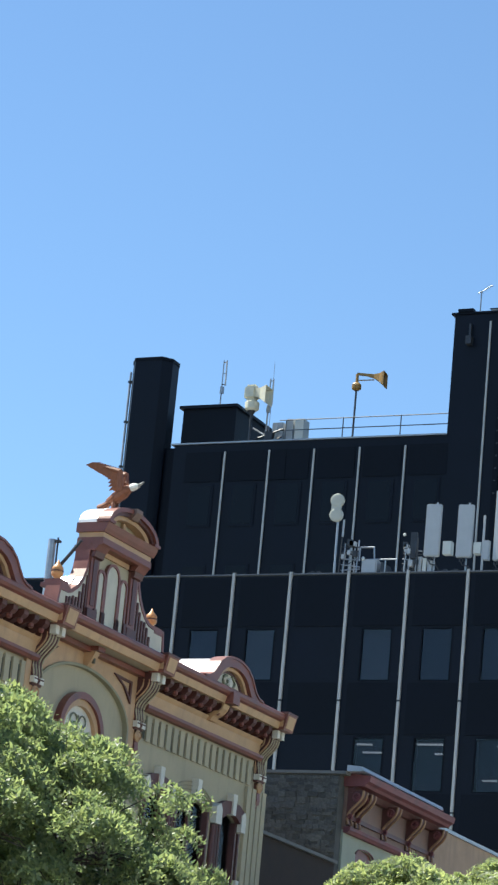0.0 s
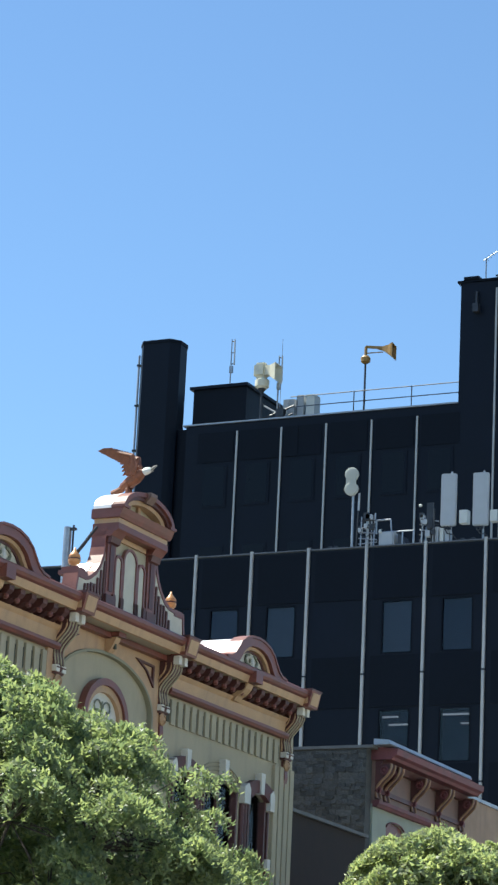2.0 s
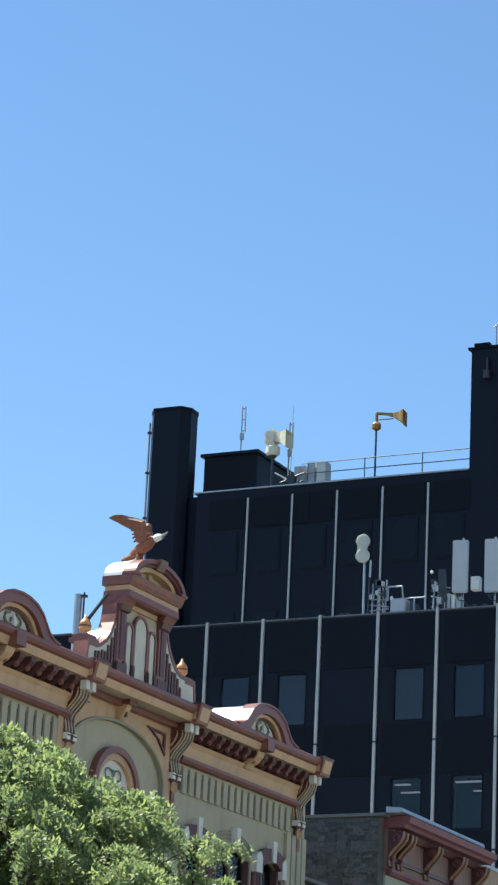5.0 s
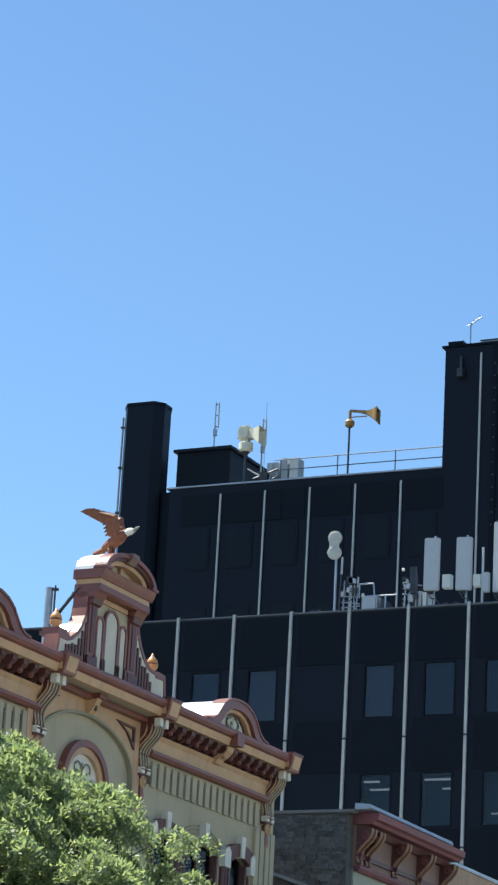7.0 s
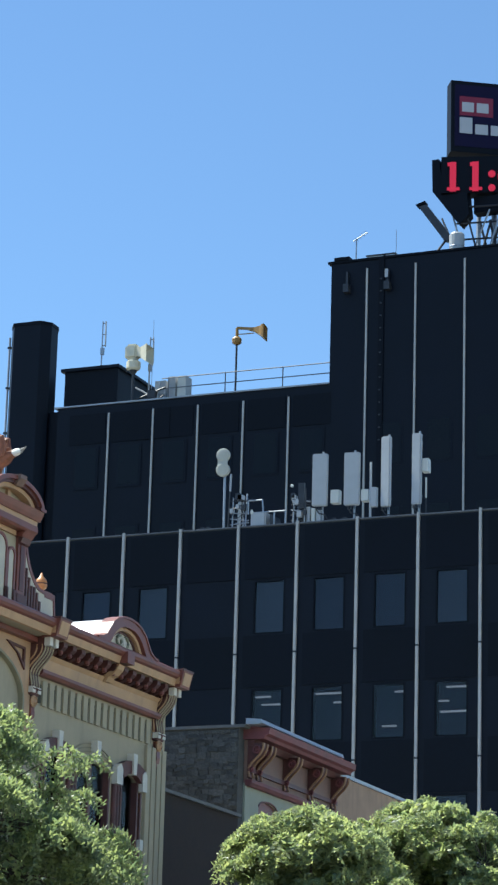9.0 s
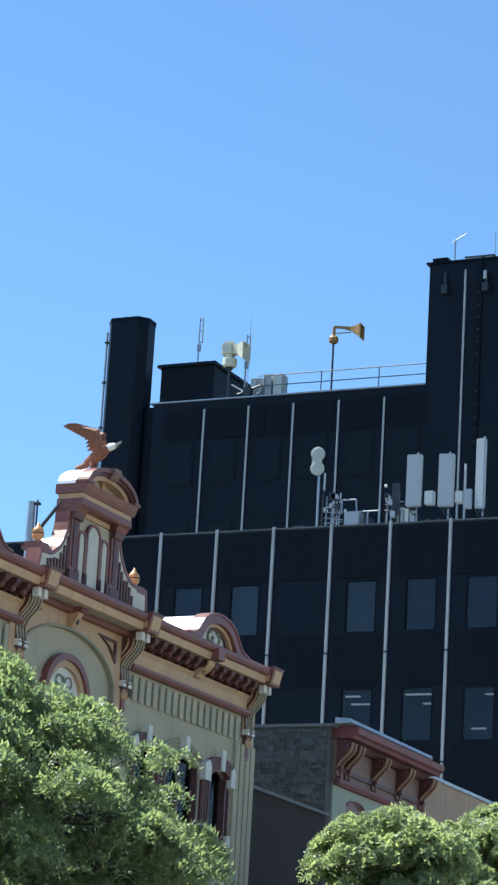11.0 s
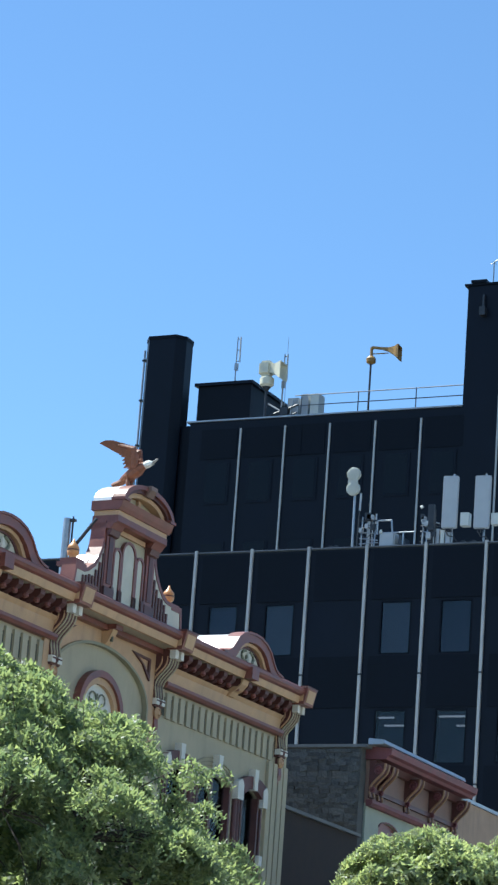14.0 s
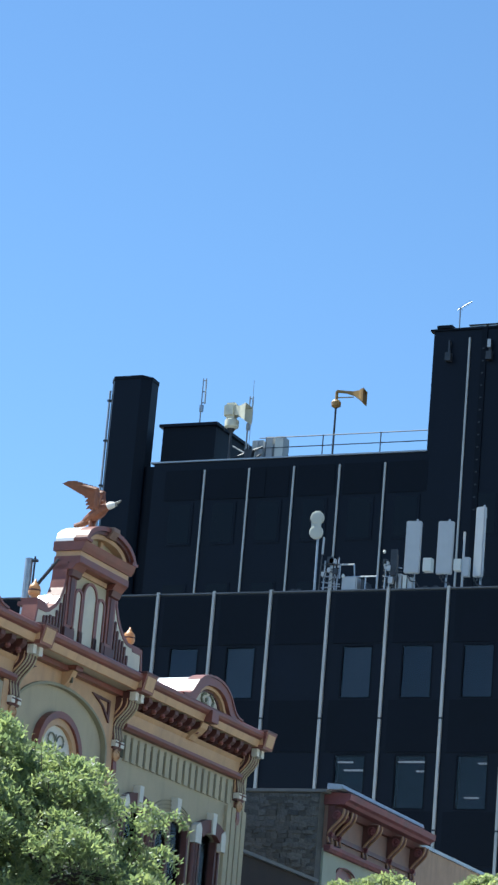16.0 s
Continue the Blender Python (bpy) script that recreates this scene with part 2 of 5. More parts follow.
def arc(cy, cz, ry, rz, a0, a1, n):
    return [(cy + ry * math.cos(radians(a0 + (a1 - a0) * i / n)), cz + rz * math.sin(radians(a0 + (a1 - a0) * i / n))) for i in range(n + 1)]


def rod(bm, p, q, r, r2=None, n=8):
    p, q = Vector(p), Vector(q)
    m = (q - p).to_track_quat("Z", "Y").to_matrix()
    r2 = r if r2 is None else r2
    a = [bm.verts.new(p + m @ Vector((r * math.cos(k * math.tau / n), r * math.sin(k * math.tau / n), 0))) for k in range(n)]
    b = [bm.verts.new(q + m @ Vector((r2 * math.cos(k * math.tau / n), r2 * math.sin(k * math.tau / n), 0))) for k in range(n)]
    for k in range(n):
        bm.faces.new((a[k], a[(k + 1) % n], b[(k + 1) % n], b[k]))
    bm.faces.new(a[::-1])
    bm.faces.new(b)
    return bm


def Rod(*a, **k):
    return rod(bmesh.new(), *a, **k)


def lathe(bm, at, prof, n=14, axis=None):
    """Profile of (radius, height) turned about an axis through at."""
    m = Vector(axis or (0, 0, 1)).to_track_quat("Z", "Y").to_matrix()
    rings = []
    for r, h in prof:
        rings.append([bm.verts.new(Vector(at) + m @ Vector((max(r, 1e-4) * math.cos(k * math.tau / n), max(r, 1e-4) * math.sin(k * math.tau / n), h))) for k in range(n)])
    for a, b in zip(rings, rings[1:]):
        for k in range(n):
            bm.faces.new((a[k], a[(k + 1) % n], b[(k + 1) % n], b[k]))
    bm.faces.new(rings[0][::-1])
    bm.faces.new(rings[-1])
    return bm


def tube(bm, pts, radii, n=7):
    """A swept tube through points, with a radius for each."""
    pts = [Vector(p) for p in pts]
    rings = []
    for i, p in enumerate(pts):
        d = pts[min(i + 1, len(pts) - 1)] - pts[max(i - 1, 0)]
        m = d.to_track_quat("Z", "Y").to_matrix()
        rings.append([bm.verts.new(p + m @ Vector((radii[i] * math.cos(k * math.tau / n), radii[i] * math.sin(k * math.tau / n), 0))) for k in range(n)])
    for a, b in zip(rings, rings[1:]):
        for k in range(n):
            bm.faces.new((a[k], a[(k + 1) % n], b[(k + 1) % n], b[k]))
    bm.faces.new(rings[0][::-1])
    bm.faces.new(rings[-1])
    return bm


def wall_yz(bm, y0, y1, z0, z1, x0, x1, holes):
    """A wall along y, pierced by openings (middle, half width, sill, springing, rise)."""
    at = y0
    for yc, hw, sill, spring, rise in sorted(holes):
        face_yz(bm, [(at, z0), (yc - hw, z0), (yc - hw, z1), (at, z1)], x0, x1)
        face_yz(bm, [(yc - hw, z0), (yc + hw, z0), (yc + hw, sill), (yc - hw, sill)], x0, x1)
        top = arc(yc, spring, hw, rise, 180, 0, 10) if rise else [(yc - hw, spring), (yc + hw, spring)]
        for a, b in zip(top, top[1:]):
            face_yz(bm, [a, b, (b[0], z1), (a[0], z1)], x0, x1)
        at = yc + hw
    face_yz(bm, [(at, z0), (y1, z0), (y1, z1), (at, z1)], x0, x1)
    return bm


# ---- ground, road and pavements
tagged(part("ground", Box(-1500, 1500, -1500, 1500, -0.5, -0.16), "asphalt"), "dark asphalt ground stretching to the horizon", "ground", kind="structure")
tagged(part("road", Box(-16.5, -2.2, -120, 260, -0.155, 0.0), "asphalt"), "dark grey asphalt street", "road", kind="structure")
tagged(part("pavement_far", Box(-22.3, -16.5, -120, 260, -0.155, 0.15), "concrete"), "pale concrete pavement with a kerb", "pavement", kind="structure")
tagged(part("pavement_near", Box(-2.2, 6, -120, 260, -0.155, 0.15), "concrete"), "pale concrete pavement with a kerb", "pavement", kind="structure")

# plain pale near-side street frontage behind the camera, added unseen to bounce sunlight
near = part("bounce_wall", Box(6.0, 6.6, -60, 120, 0.14, 11.0), "concrete")
tagged(near, "unseen plain pale frontage added to bounce sunlight", "wall", kind="structure")

# ---- black office building
D, DUP, LEDGE, ROOFZ, BLOCKZ = 75.42, 96.0, 21.6, 32.76, 37.85
office = thing("office_building", (-34, 90, 0), "black panelled office block with thin silver fins, set back above", "building")
X0 = -38.32
bays = list(range(-5, 8))
ROWS = [19.79 - 3.44 * i for i in range(5)]
bm = bmesh.new()
xl, xr = -50.0, -22.2


def win_x(k):
    return X0 + 2 * k + 0.60, X0 + 2 * k + 1.56


def panel_wall(bm, x0, x1, z0, z1, y, cols, rows, h, deep):
    """A wall along x facing the camera side, with window openings in columns and rows."""
    at = x0
    for a, b in cols:
        box(bm, at, a, y, y + deep, z0, z1)
        low = z0
        for zt in sorted(rows):
            box(bm, a, b, y, y + deep, low, zt - h)
            low = zt
        box(bm, a, b, y, y + deep, low, z1)
        at = b
    box(bm, at, x1, y, y + deep, z0, z1)
    return bm


cols = [win_x(k) for k in bays if k != 2]
part("wall", panel_wall(bm, xl, xr, 0, LEDGE - 0.05, D, cols, ROWS, 1.613, 0.3), "black", office)
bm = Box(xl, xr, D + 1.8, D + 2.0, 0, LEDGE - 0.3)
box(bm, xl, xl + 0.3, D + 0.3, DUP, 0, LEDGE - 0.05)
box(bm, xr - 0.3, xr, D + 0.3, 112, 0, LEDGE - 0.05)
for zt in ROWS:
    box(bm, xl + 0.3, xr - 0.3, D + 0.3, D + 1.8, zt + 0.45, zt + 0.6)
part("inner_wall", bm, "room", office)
part("roof", Box(xl, xr, D + 0.02, 112, LEDGE - 0.05, LEDGE - 0.02), "roofing", office)
part("coping", Box(xl, xr, D - 0.05, D + 0.25, LEDGE - 0.018, LEDGE + 0.02), "ledge", office)
# panels standing proud of the wall beside every window
for k in bays:
    x = X0 + 2 * k
    for i, zt in enumerate(ROWS + [ROWS[-1] - 3.44]):
        up = LEDGE - 0.12 if i == 0 else ROWS[i - 1] - 1.613 - 0.10
        if up - zt - 0.1 > 0.2:
            part("panel", Box(x + 0.24, x + 1.92, D - 0.035, D - 0.002, zt + 0.10, up), "black2", office)
    part("mullion", Box(x - 0.05, x + 0.035, D - 0.09, D - 0.002, 1.0, LEDGE + 0.06), "alu", office, "silver aluminium fin")
    for zt in ROWS:
        part("fin_joint", Box(x - 0.054, x + 0.039, D - 0.094, D - 0.003, zt - 2.32, zt - 2.26), "darksteel", office)
rnd = random.Random(5)
SHADE = {(1, 0): "blind", (3, 0): "blind", (6, 0): "blind", (4, 0): "blind_dim", (5, 0): "blind_dim", (7, 0): "blind_dim", (0, 0): "room", (5, 2): "blind", (6, 2): "blind"}
for k in bays:
    if k == 2:
        continue
    a, b = win_x(k)
    for i, zt in enumerate(ROWS):
        w = part("window", Box(a - 0.05, b + 0.05, D - 0.012, D + 0.05, zt - 1.663, zt - 1.613), "black2", office)
        bm = Box(a - 0.05, b + 0.05, D - 0.012, D + 0.05, zt, zt + 0.05)
        box(bm, a - 0.05, a, D - 0.012, D + 0.05, zt - 1.613, zt)
        box(bm, b, b + 0.05, D - 0.012, D + 0.05, zt - 1.613, zt)
        part("window_frame", bm, "black2", w)
        p = part("pane", Box(a, b, D + 0.025, D + 0.037, zt - 1.613, zt), "dark_glass", w)
        p.visible_shadow = False
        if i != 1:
            # windows with no listed blind get a sheet in the unlit-room colour
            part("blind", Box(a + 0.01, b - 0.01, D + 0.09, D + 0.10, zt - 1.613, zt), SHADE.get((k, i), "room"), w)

# upper block, set back on the roof of the lower one
bm = panel_wall(bmesh.new(), -49.6, -37.4, LEDGE - 0.02, ROOFZ, DUP, [], [], 1, 0.4)
part("upper_wall", bm, "black", office)
part("upper_body", Box(-49.6, -37.4, DUP + 0.4, 110, LEDGE - 0.02, ROOFZ - 0.15), "black2", office)
part("upper_coping", Box(-49.75, -37.42, DUP - 0.08, DUP + 0.35, ROOFZ + 0.002, ROOFZ + 0.06), "coping", office)
part("tall_wall", Box(-37.4, -22.5, DUP - 0.02, 110, LEDGE - 0.02, BLOCKZ), "black", office)
part("tall_coping", Box(-37.54, -22.4, DUP - 0.09, 110.1, BLOCKZ + 0.002, BLOCKZ + 0.09), "black2", office)
part("corner_cap", Box(-37.25, -36.6, DUP - 0.14, DUP + 1.0, BLOCKZ + 0.092, BLOCKZ + 0.22), "black2", office)
for x, top in ((-47.19, 32.38), (-45.16, 32.38), (-43.14, 32.37), (-41.12, 32.36), (-39.13, 32.36), (-35.84, 37.5), (-33.76, 37.5), (-31.69, 37.48), (-29.62, 37.48), (-27.55, 37.48), (-25.5, 37.48)):
    part("mullion", Box(x - 0.04, x + 0.035, DUP - 0.08, DUP - 0.022, LEDGE, top), "alu", office, "silver aluminium fin")
for x in (-49.2, -47.24, -45.20, -43.17, -41.14, -39.15, -35.84, -33.76, -31.69, -29.62):
    for zt in (30.9, 27.46):
        w = part("window", Box(x + 0.45, x + 1.6, DUP - 0.032, DUP - 0.023, zt - 1.75, zt + 0.08), "black", office)
        part("pane", Box(x + 0.55, x + 1.5, DUP - 0.040, DUP - 0.034, zt - 1.65, zt), "black_gloss", w)
    if x < -38:
        part("panel", Box(x + 0.2, x + 1.85, DUP - 0.030, DUP - 0.022, 31.1, 32.4), "black2", office)
part("vent_grille", Box(-45.85, -44.40, DUP - 0.05, DUP - 0.034, 31.1, 32.33), "black2", office)

# eight-sided stack at the end of the upper block
bm = bmesh.new()
ring = [(-52.18, 96.4), (-51.86, 95.95), (-50.60, 95.95), (-50.27, 96.35), (-50.29, 97.0), (-50.6, 97.5), (-51.9, 97.5), (-52.18, 97.1)]
prism(bm, [(x, y, LEDGE - 0.02) for x, y in ring], (0, 0, 15.03))
stack = part("chimney", bm, "black", office, "black faceted chimney stack")
prism(bm := bmesh.new(), [(-51.22 + (x + 51.22) * 1.03, 96.7 + (y - 96.7) * 1.04, LEDGE + 15.01) for x, y in ring], (0, 0, 0.14))
part("chimney_cap", bm, "black2", stack)
part("downpipe", Rod((-52.30, 96.45, LEDGE), (-52.30, 96.45, 36.3), 0.05), "coping", stack, "pale grey pipe")
for z in (24, 26, 28, 30, 32, 34, 35.8):
    part("pipe_clip", Box(-52.36, -52.20, 96.36, 96.52, z, z + 0.08), "darksteel", stack)
# penthouse on the roof
bm = Box(-49.60, -47.12, 96.5, 102.0, ROOFZ - 0.1, 34.50)
house = part("penthouse", bm, "black2", office, "black rooftop machine room")
part("penthouse_coping", Box(-49.74, -47.03, 96.36, 102.1, 34.502, 34.63), "black", house)
part("filler_wall", Box(-52.0, -49.6, 96.5, 96.9, LEDGE, 32.8), "black2", office)

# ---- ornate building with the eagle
LAY[0] = VIEW_FIT
XF = -22.0
ornate = thing("ornate_building", (-26, 40.2, 0), "grey-green stucco commercial building with maroon and tan ornate cornice", "building")
SY0, SY1, SE, CY = 32.45, 47.91, 47.72, 40.18
BLOCKS = (32.88, 38.19, 42.07, 47.46)
WINS = [(43.12, 0.40, 6.54, 8.93, 0.14), (44.71, 0.72, 6.54, 8.98, 0.14), (46.31, 0.39, 6.54, 8.97, 0.13)]
WINS += [(2 * CY - y, h, s, t, r) for y, h, s, t, r in WINS]
part("wall", wall_yz(bmesh.new(), SY0, SY1, 0, 11.0, XF - 0.35, XF, WINS), "cream", ornate)
bm = Box(XF - 14, XF - 0.36, SY1 - 0.3, SY1, 0, 11.4)
box(bm, XF - 14, XF - 0.36, SY0, SY0 + 0.3, 0, 11.4)
box(bm, XF - 14, XF - 13.7, SY0 + 0.3, SY1 - 0.3, 0, 11.4)
part("side_wall", bm, "brown", ornate)
part("roof", Box(XF - 13.7, XF - 0.7, SY0 + 0.3, SY1 - 0.3, 10.9, 11.0), "roofing", ornate)
part("inner_wall", Box(XF - 1.6, XF - 1.5, SY0 + 0.3, SY1 - 0.3, 0, 10.85), "room", ornate)
# corner pilaster strips
for y in (47.07, 47.31, 47.55, 47.78, 33.29, 33.05, 32.81, 32.58):
    part("pilaster_strip", Box(XF + 0.002, XF + 0.07, y - 0.09, y + 0.09, 0.2, 9.75), "cream", ornate)
    part("pilaster_groove", Box(XF + 0.003, XF + 0.03, y + 0.092, y + 0.148, 0.2, 9.75), "green", ornate)


def keystone(bm, yc, z0, z1, w0, w1, x1):
    return face_yz(bm, [(yc - w0, z0), (yc + w0, z0), (yc + w1, z1), (yc - w1, z1)], XF + 0.002, x1)


for yc, hw, sill, spring, rise in WINS:
    wide = hw > 0.5
    if wide:
        hood = band(bmesh.new(), arc(yc, spring - 0.02, hw + 0.09, rise + 0.10, 178, 2, 14), arc(yc, spring, hw + 0.01, rise + 0.01, 180, 0, 14), XF + 0.002, XF + 0.05)
    else:
        hood = band(bmesh.new(), [(yc + u, spring + h) for u, h in ((-0.55, 0.24), (-0.30, 0.335), (0, 0.37), (0.30, 0.335), (0.55, 0.24))],
                    [(yc + u, spring + h) for u, h in ((-hw, -0.01), (-0.22, rise - 0.04), (0, rise), (0.22, rise - 0.04), (hw, -0.01))], XF + 0.002, XF + 0.11)
    w = part("window", hood, "cream" if wide else "hood", ornate, "tall arched window with white keystone")
    part("keystone", keystone(bmesh.new(), yc, spring + rise - 0.03, spring + 0.50, 0.065, 0.085, XF + 0.15), "white", w, "white keystone")
    if wide:
        for k in range(3):
            o = arc(yc, spring, hw + 0.13 + k * 0.05, rise + 0.16 + k * 0.075, 165, 15, 14)
            part("course", band(bmesh.new(), o, [(y, z - 0.018) for y, z in o], XF + 0.002, XF + 0.022), "arch_trim", w)
    for sgn in (-1, 1):
        part("jamb", Box(XF - 0.16, XF + 0.04, yc + sgn * (hw - 0.03) - 0.03, yc + sgn * (hw - 0.03) + 0.03, sill, spring), "maroon_dark", w)
        part("curtain", Box(XF - 0.14, XF - 0.12, yc + sgn * hw * 0.66 - hw * 0.24, yc + sgn * hw * 0.66 + hw * 0.24, sill + (0.1 if sgn < 0 else 0.9), spring + 0.1), "white", w, "white curtain")
    part("sill", Box(XF - 0.1, XF + 0.14, yc - hw - 0.30, yc + hw + 0.30, sill - 0.13, sill - 0.002), "white", w)
    bm = face_yz(bmesh.new(), [(yc - hw, sill), (yc + hw, sill), *arc(yc, spring, hw, rise, 0, 180, 10)], XF - 0.09, XF - 0.08)
    p = part("pane", bm, "glass", w)
    p.visible_shadow = False
    for z in (7.75, sill + 0.001):
        part("sash_rail", Box(XF - 0.078, XF - 0.03, yc - hw + 0.06, yc + hw - 0.06, z, z + 0.085), "maroon_dark", w)
    if wide:
        part("mullion", Box(XF - 0.078, XF - 0.025, yc - 0.05, yc + 0.05, sill + 0.1, spring + rise - 0.05), "maroon_dark", w)

# white imposts and quoins, with maroon piers between the windows
for y, mid in ((42.62, False), (43.76, True), (45.69, True), (46.81, False)):
    for m in (1, -1):
        yy = y if m > 0 else 2 * CY - y
        wd = 0.13 if mid else 0.095
        part("impost", face_yz(bmesh.new(), [(yy - wd, 8.81), (yy + wd, 8.81), (yy + wd, 9.10), (yy + wd * 0.3, 9.21), (yy - wd, 9.13)], XF + 0.004, XF + 0.13), "white", ornate, "white impost block")
        if mid:
            for o in (-0.065, 0.065):
                part("pier_shaft", lathe(bmesh.new(), (XF + 0.035, yy + o, 6.76), [(0.055, 0), (0.055, 2.04)], 10), "maroon_dark", ornate, "maroon pier shaft")
            part("pier_fillet", Box(XF + 0.004, XF + 0.055, yy - 0.014, yy + 0.014, 6.77, 8.79), "pink", ornate)
        else:
            part("jamb_strip", Box(XF + 0.004, XF + 0.05, yy - 0.03, yy + 0.03, 6.77, 8.79), "maroon_dark", ornate)
            part("quoin", Box(XF + 0.006, XF + 0.10, yy - 0.07, yy + 0.07, 7.68, 7.89), "white", ornate, "white quoin block")
        part("quoin", Box(XF + 0.006, XF + 0.17, yy - 0.11, yy + 0.11, 6.39, 6.755), "white", ornate, "white quoin block")

# window air conditioner in the last window
ac = thing("air_conditioner", (XF, 46.4, 6.55), "white window air conditioner with dark grille, set on a sill", "air conditioner")
part("case", Box(XF - 0.25, XF + 0.14, 46.14, 46.70, 6.56, 7.00), "white", ac)
for i in range(5):
    part("louvre", Box(XF + 0.142, XF + 0.155, 46.18, 46.42, 6.62 + i * 0.07, 6.655 + i * 0.07), "slot", ac)
bm = lathe(bmesh.new(), (XF + 0.141, 46.57, 6.78), [(0.075, 0), (0.075, 0.012), (0.055, 0.012), (0.055, 0.002)], 12, (1, 0, 0))
part("fan_grille", bm, "slot", ac)

# frieze, dentils and cornice of the side bays
for y0, y1, sgn in ((42.34, 47.26, 1), (2 * CY - 47.26, 2 * CY - 42.34, -1)):
    part("frieze", run_y(bmesh.new(), [(XF, 10.42), (XF + 0.10, 10.42), (XF + 0.13, 10.62), (XF + 0.19, 10.70), (XF, 10.70)], y0, y1), "tan", ornate)
    part("frieze_moulding", run_y(bmesh.new(), [(XF, 10.31), (XF + 0.12, 10.31), (XF + 0.16, 10.36), (XF + 0.16, 10.416), (XF, 10.416)], y0 - 0.08, y1 + 0.1), "maroon", ornate)
    for i in range(18):
        y = y0 + 0.10 + i * (y1 - y0 - 0.18) / 17
        part("slot", Box(XF + 0.001, XF + 0.012, y - 0.05, y + 0.05, 9.83, 10.17), "slot", ornate)
        if i < 17:
            part("slot_rib", Box(XF + 0.001, XF + 0.05, y + 0.055, y + 0.225, 9.79, 10.25), "cream", ornate)
    # scrolled modillions under the soffit
    for i in range(13):
        y = y0 + 0.26 + i * (y1 - y0 - 0.50) / 12
        bm = run_y(bmesh.new(), [(XF + 0.02, 10.72), (XF + 0.10, 10.715), (XF + 0.20, 10.76), (XF + 0.26, 10.80), (XF + 0.36, 10.80), (XF + 0.42, 10.86), (XF + 0.42, 10.94), (XF + 0.02, 10.94)], y - 0.075, y + 0.075)
        part("modillion", bm, "maroon_dark", ornate)
        part("modillion_drop", lathe(bmesh.new(), (XF + 0.31, y, 10.72), [(0.03, 0), (0.055, 0.03), (0.05, 0.08)], 8), "maroon", ornate)

part("soffit", Box(XF - 0.2, XF + 0.438, SY0 + 0.1, SE - 0.05, 10.945, 10.99), "beige", ornate)
part("fascia", run_y(bmesh.new(), [(XF + 0.44, 10.94), (XF + 0.49, 10.94), (XF + 0.53, 11.07), (XF + 0.44, 11.07)], SY0 + 0.12, SE - 0.08), "tan", ornate)
gut = [(XF + 0.40, 11.072), (XF + 0.53, 11.072), (XF + 0.58, 11.10), (XF + 0.61, 11.15), (XF + 0.61, 11.21), (XF + 0.58, 11.24), (XF + 0.55, 11.22), (XF + 0.48, 11.21), (XF + 0.40, 11.23)]
part("gutter", run_y(bmesh.new(), gut, SY0 + 0.05, SE), "maroon", ornate, smooth=False)
part("cornice_top", run_y(bmesh.new(), [(XF - 0.72, 11.0), (XF + 0.39, 11.0), (XF + 0.39, 11.215), (XF - 0.72, 11.36)], SY0 + 0.05, SE - 0.02), "roofing", ornate)


def wave(z0, z1, y, x, n=14):
    """S-shaped line of a console seen from the side."""
    out = []
    for i in range(n + 1):
        u = i / n
        out.append((x + 0.30 * (1 - u) ** 1.3 + 0.055 * math.sin(u * math.tau * 1.25), z0 + (z1 - z0) * u))
    return out


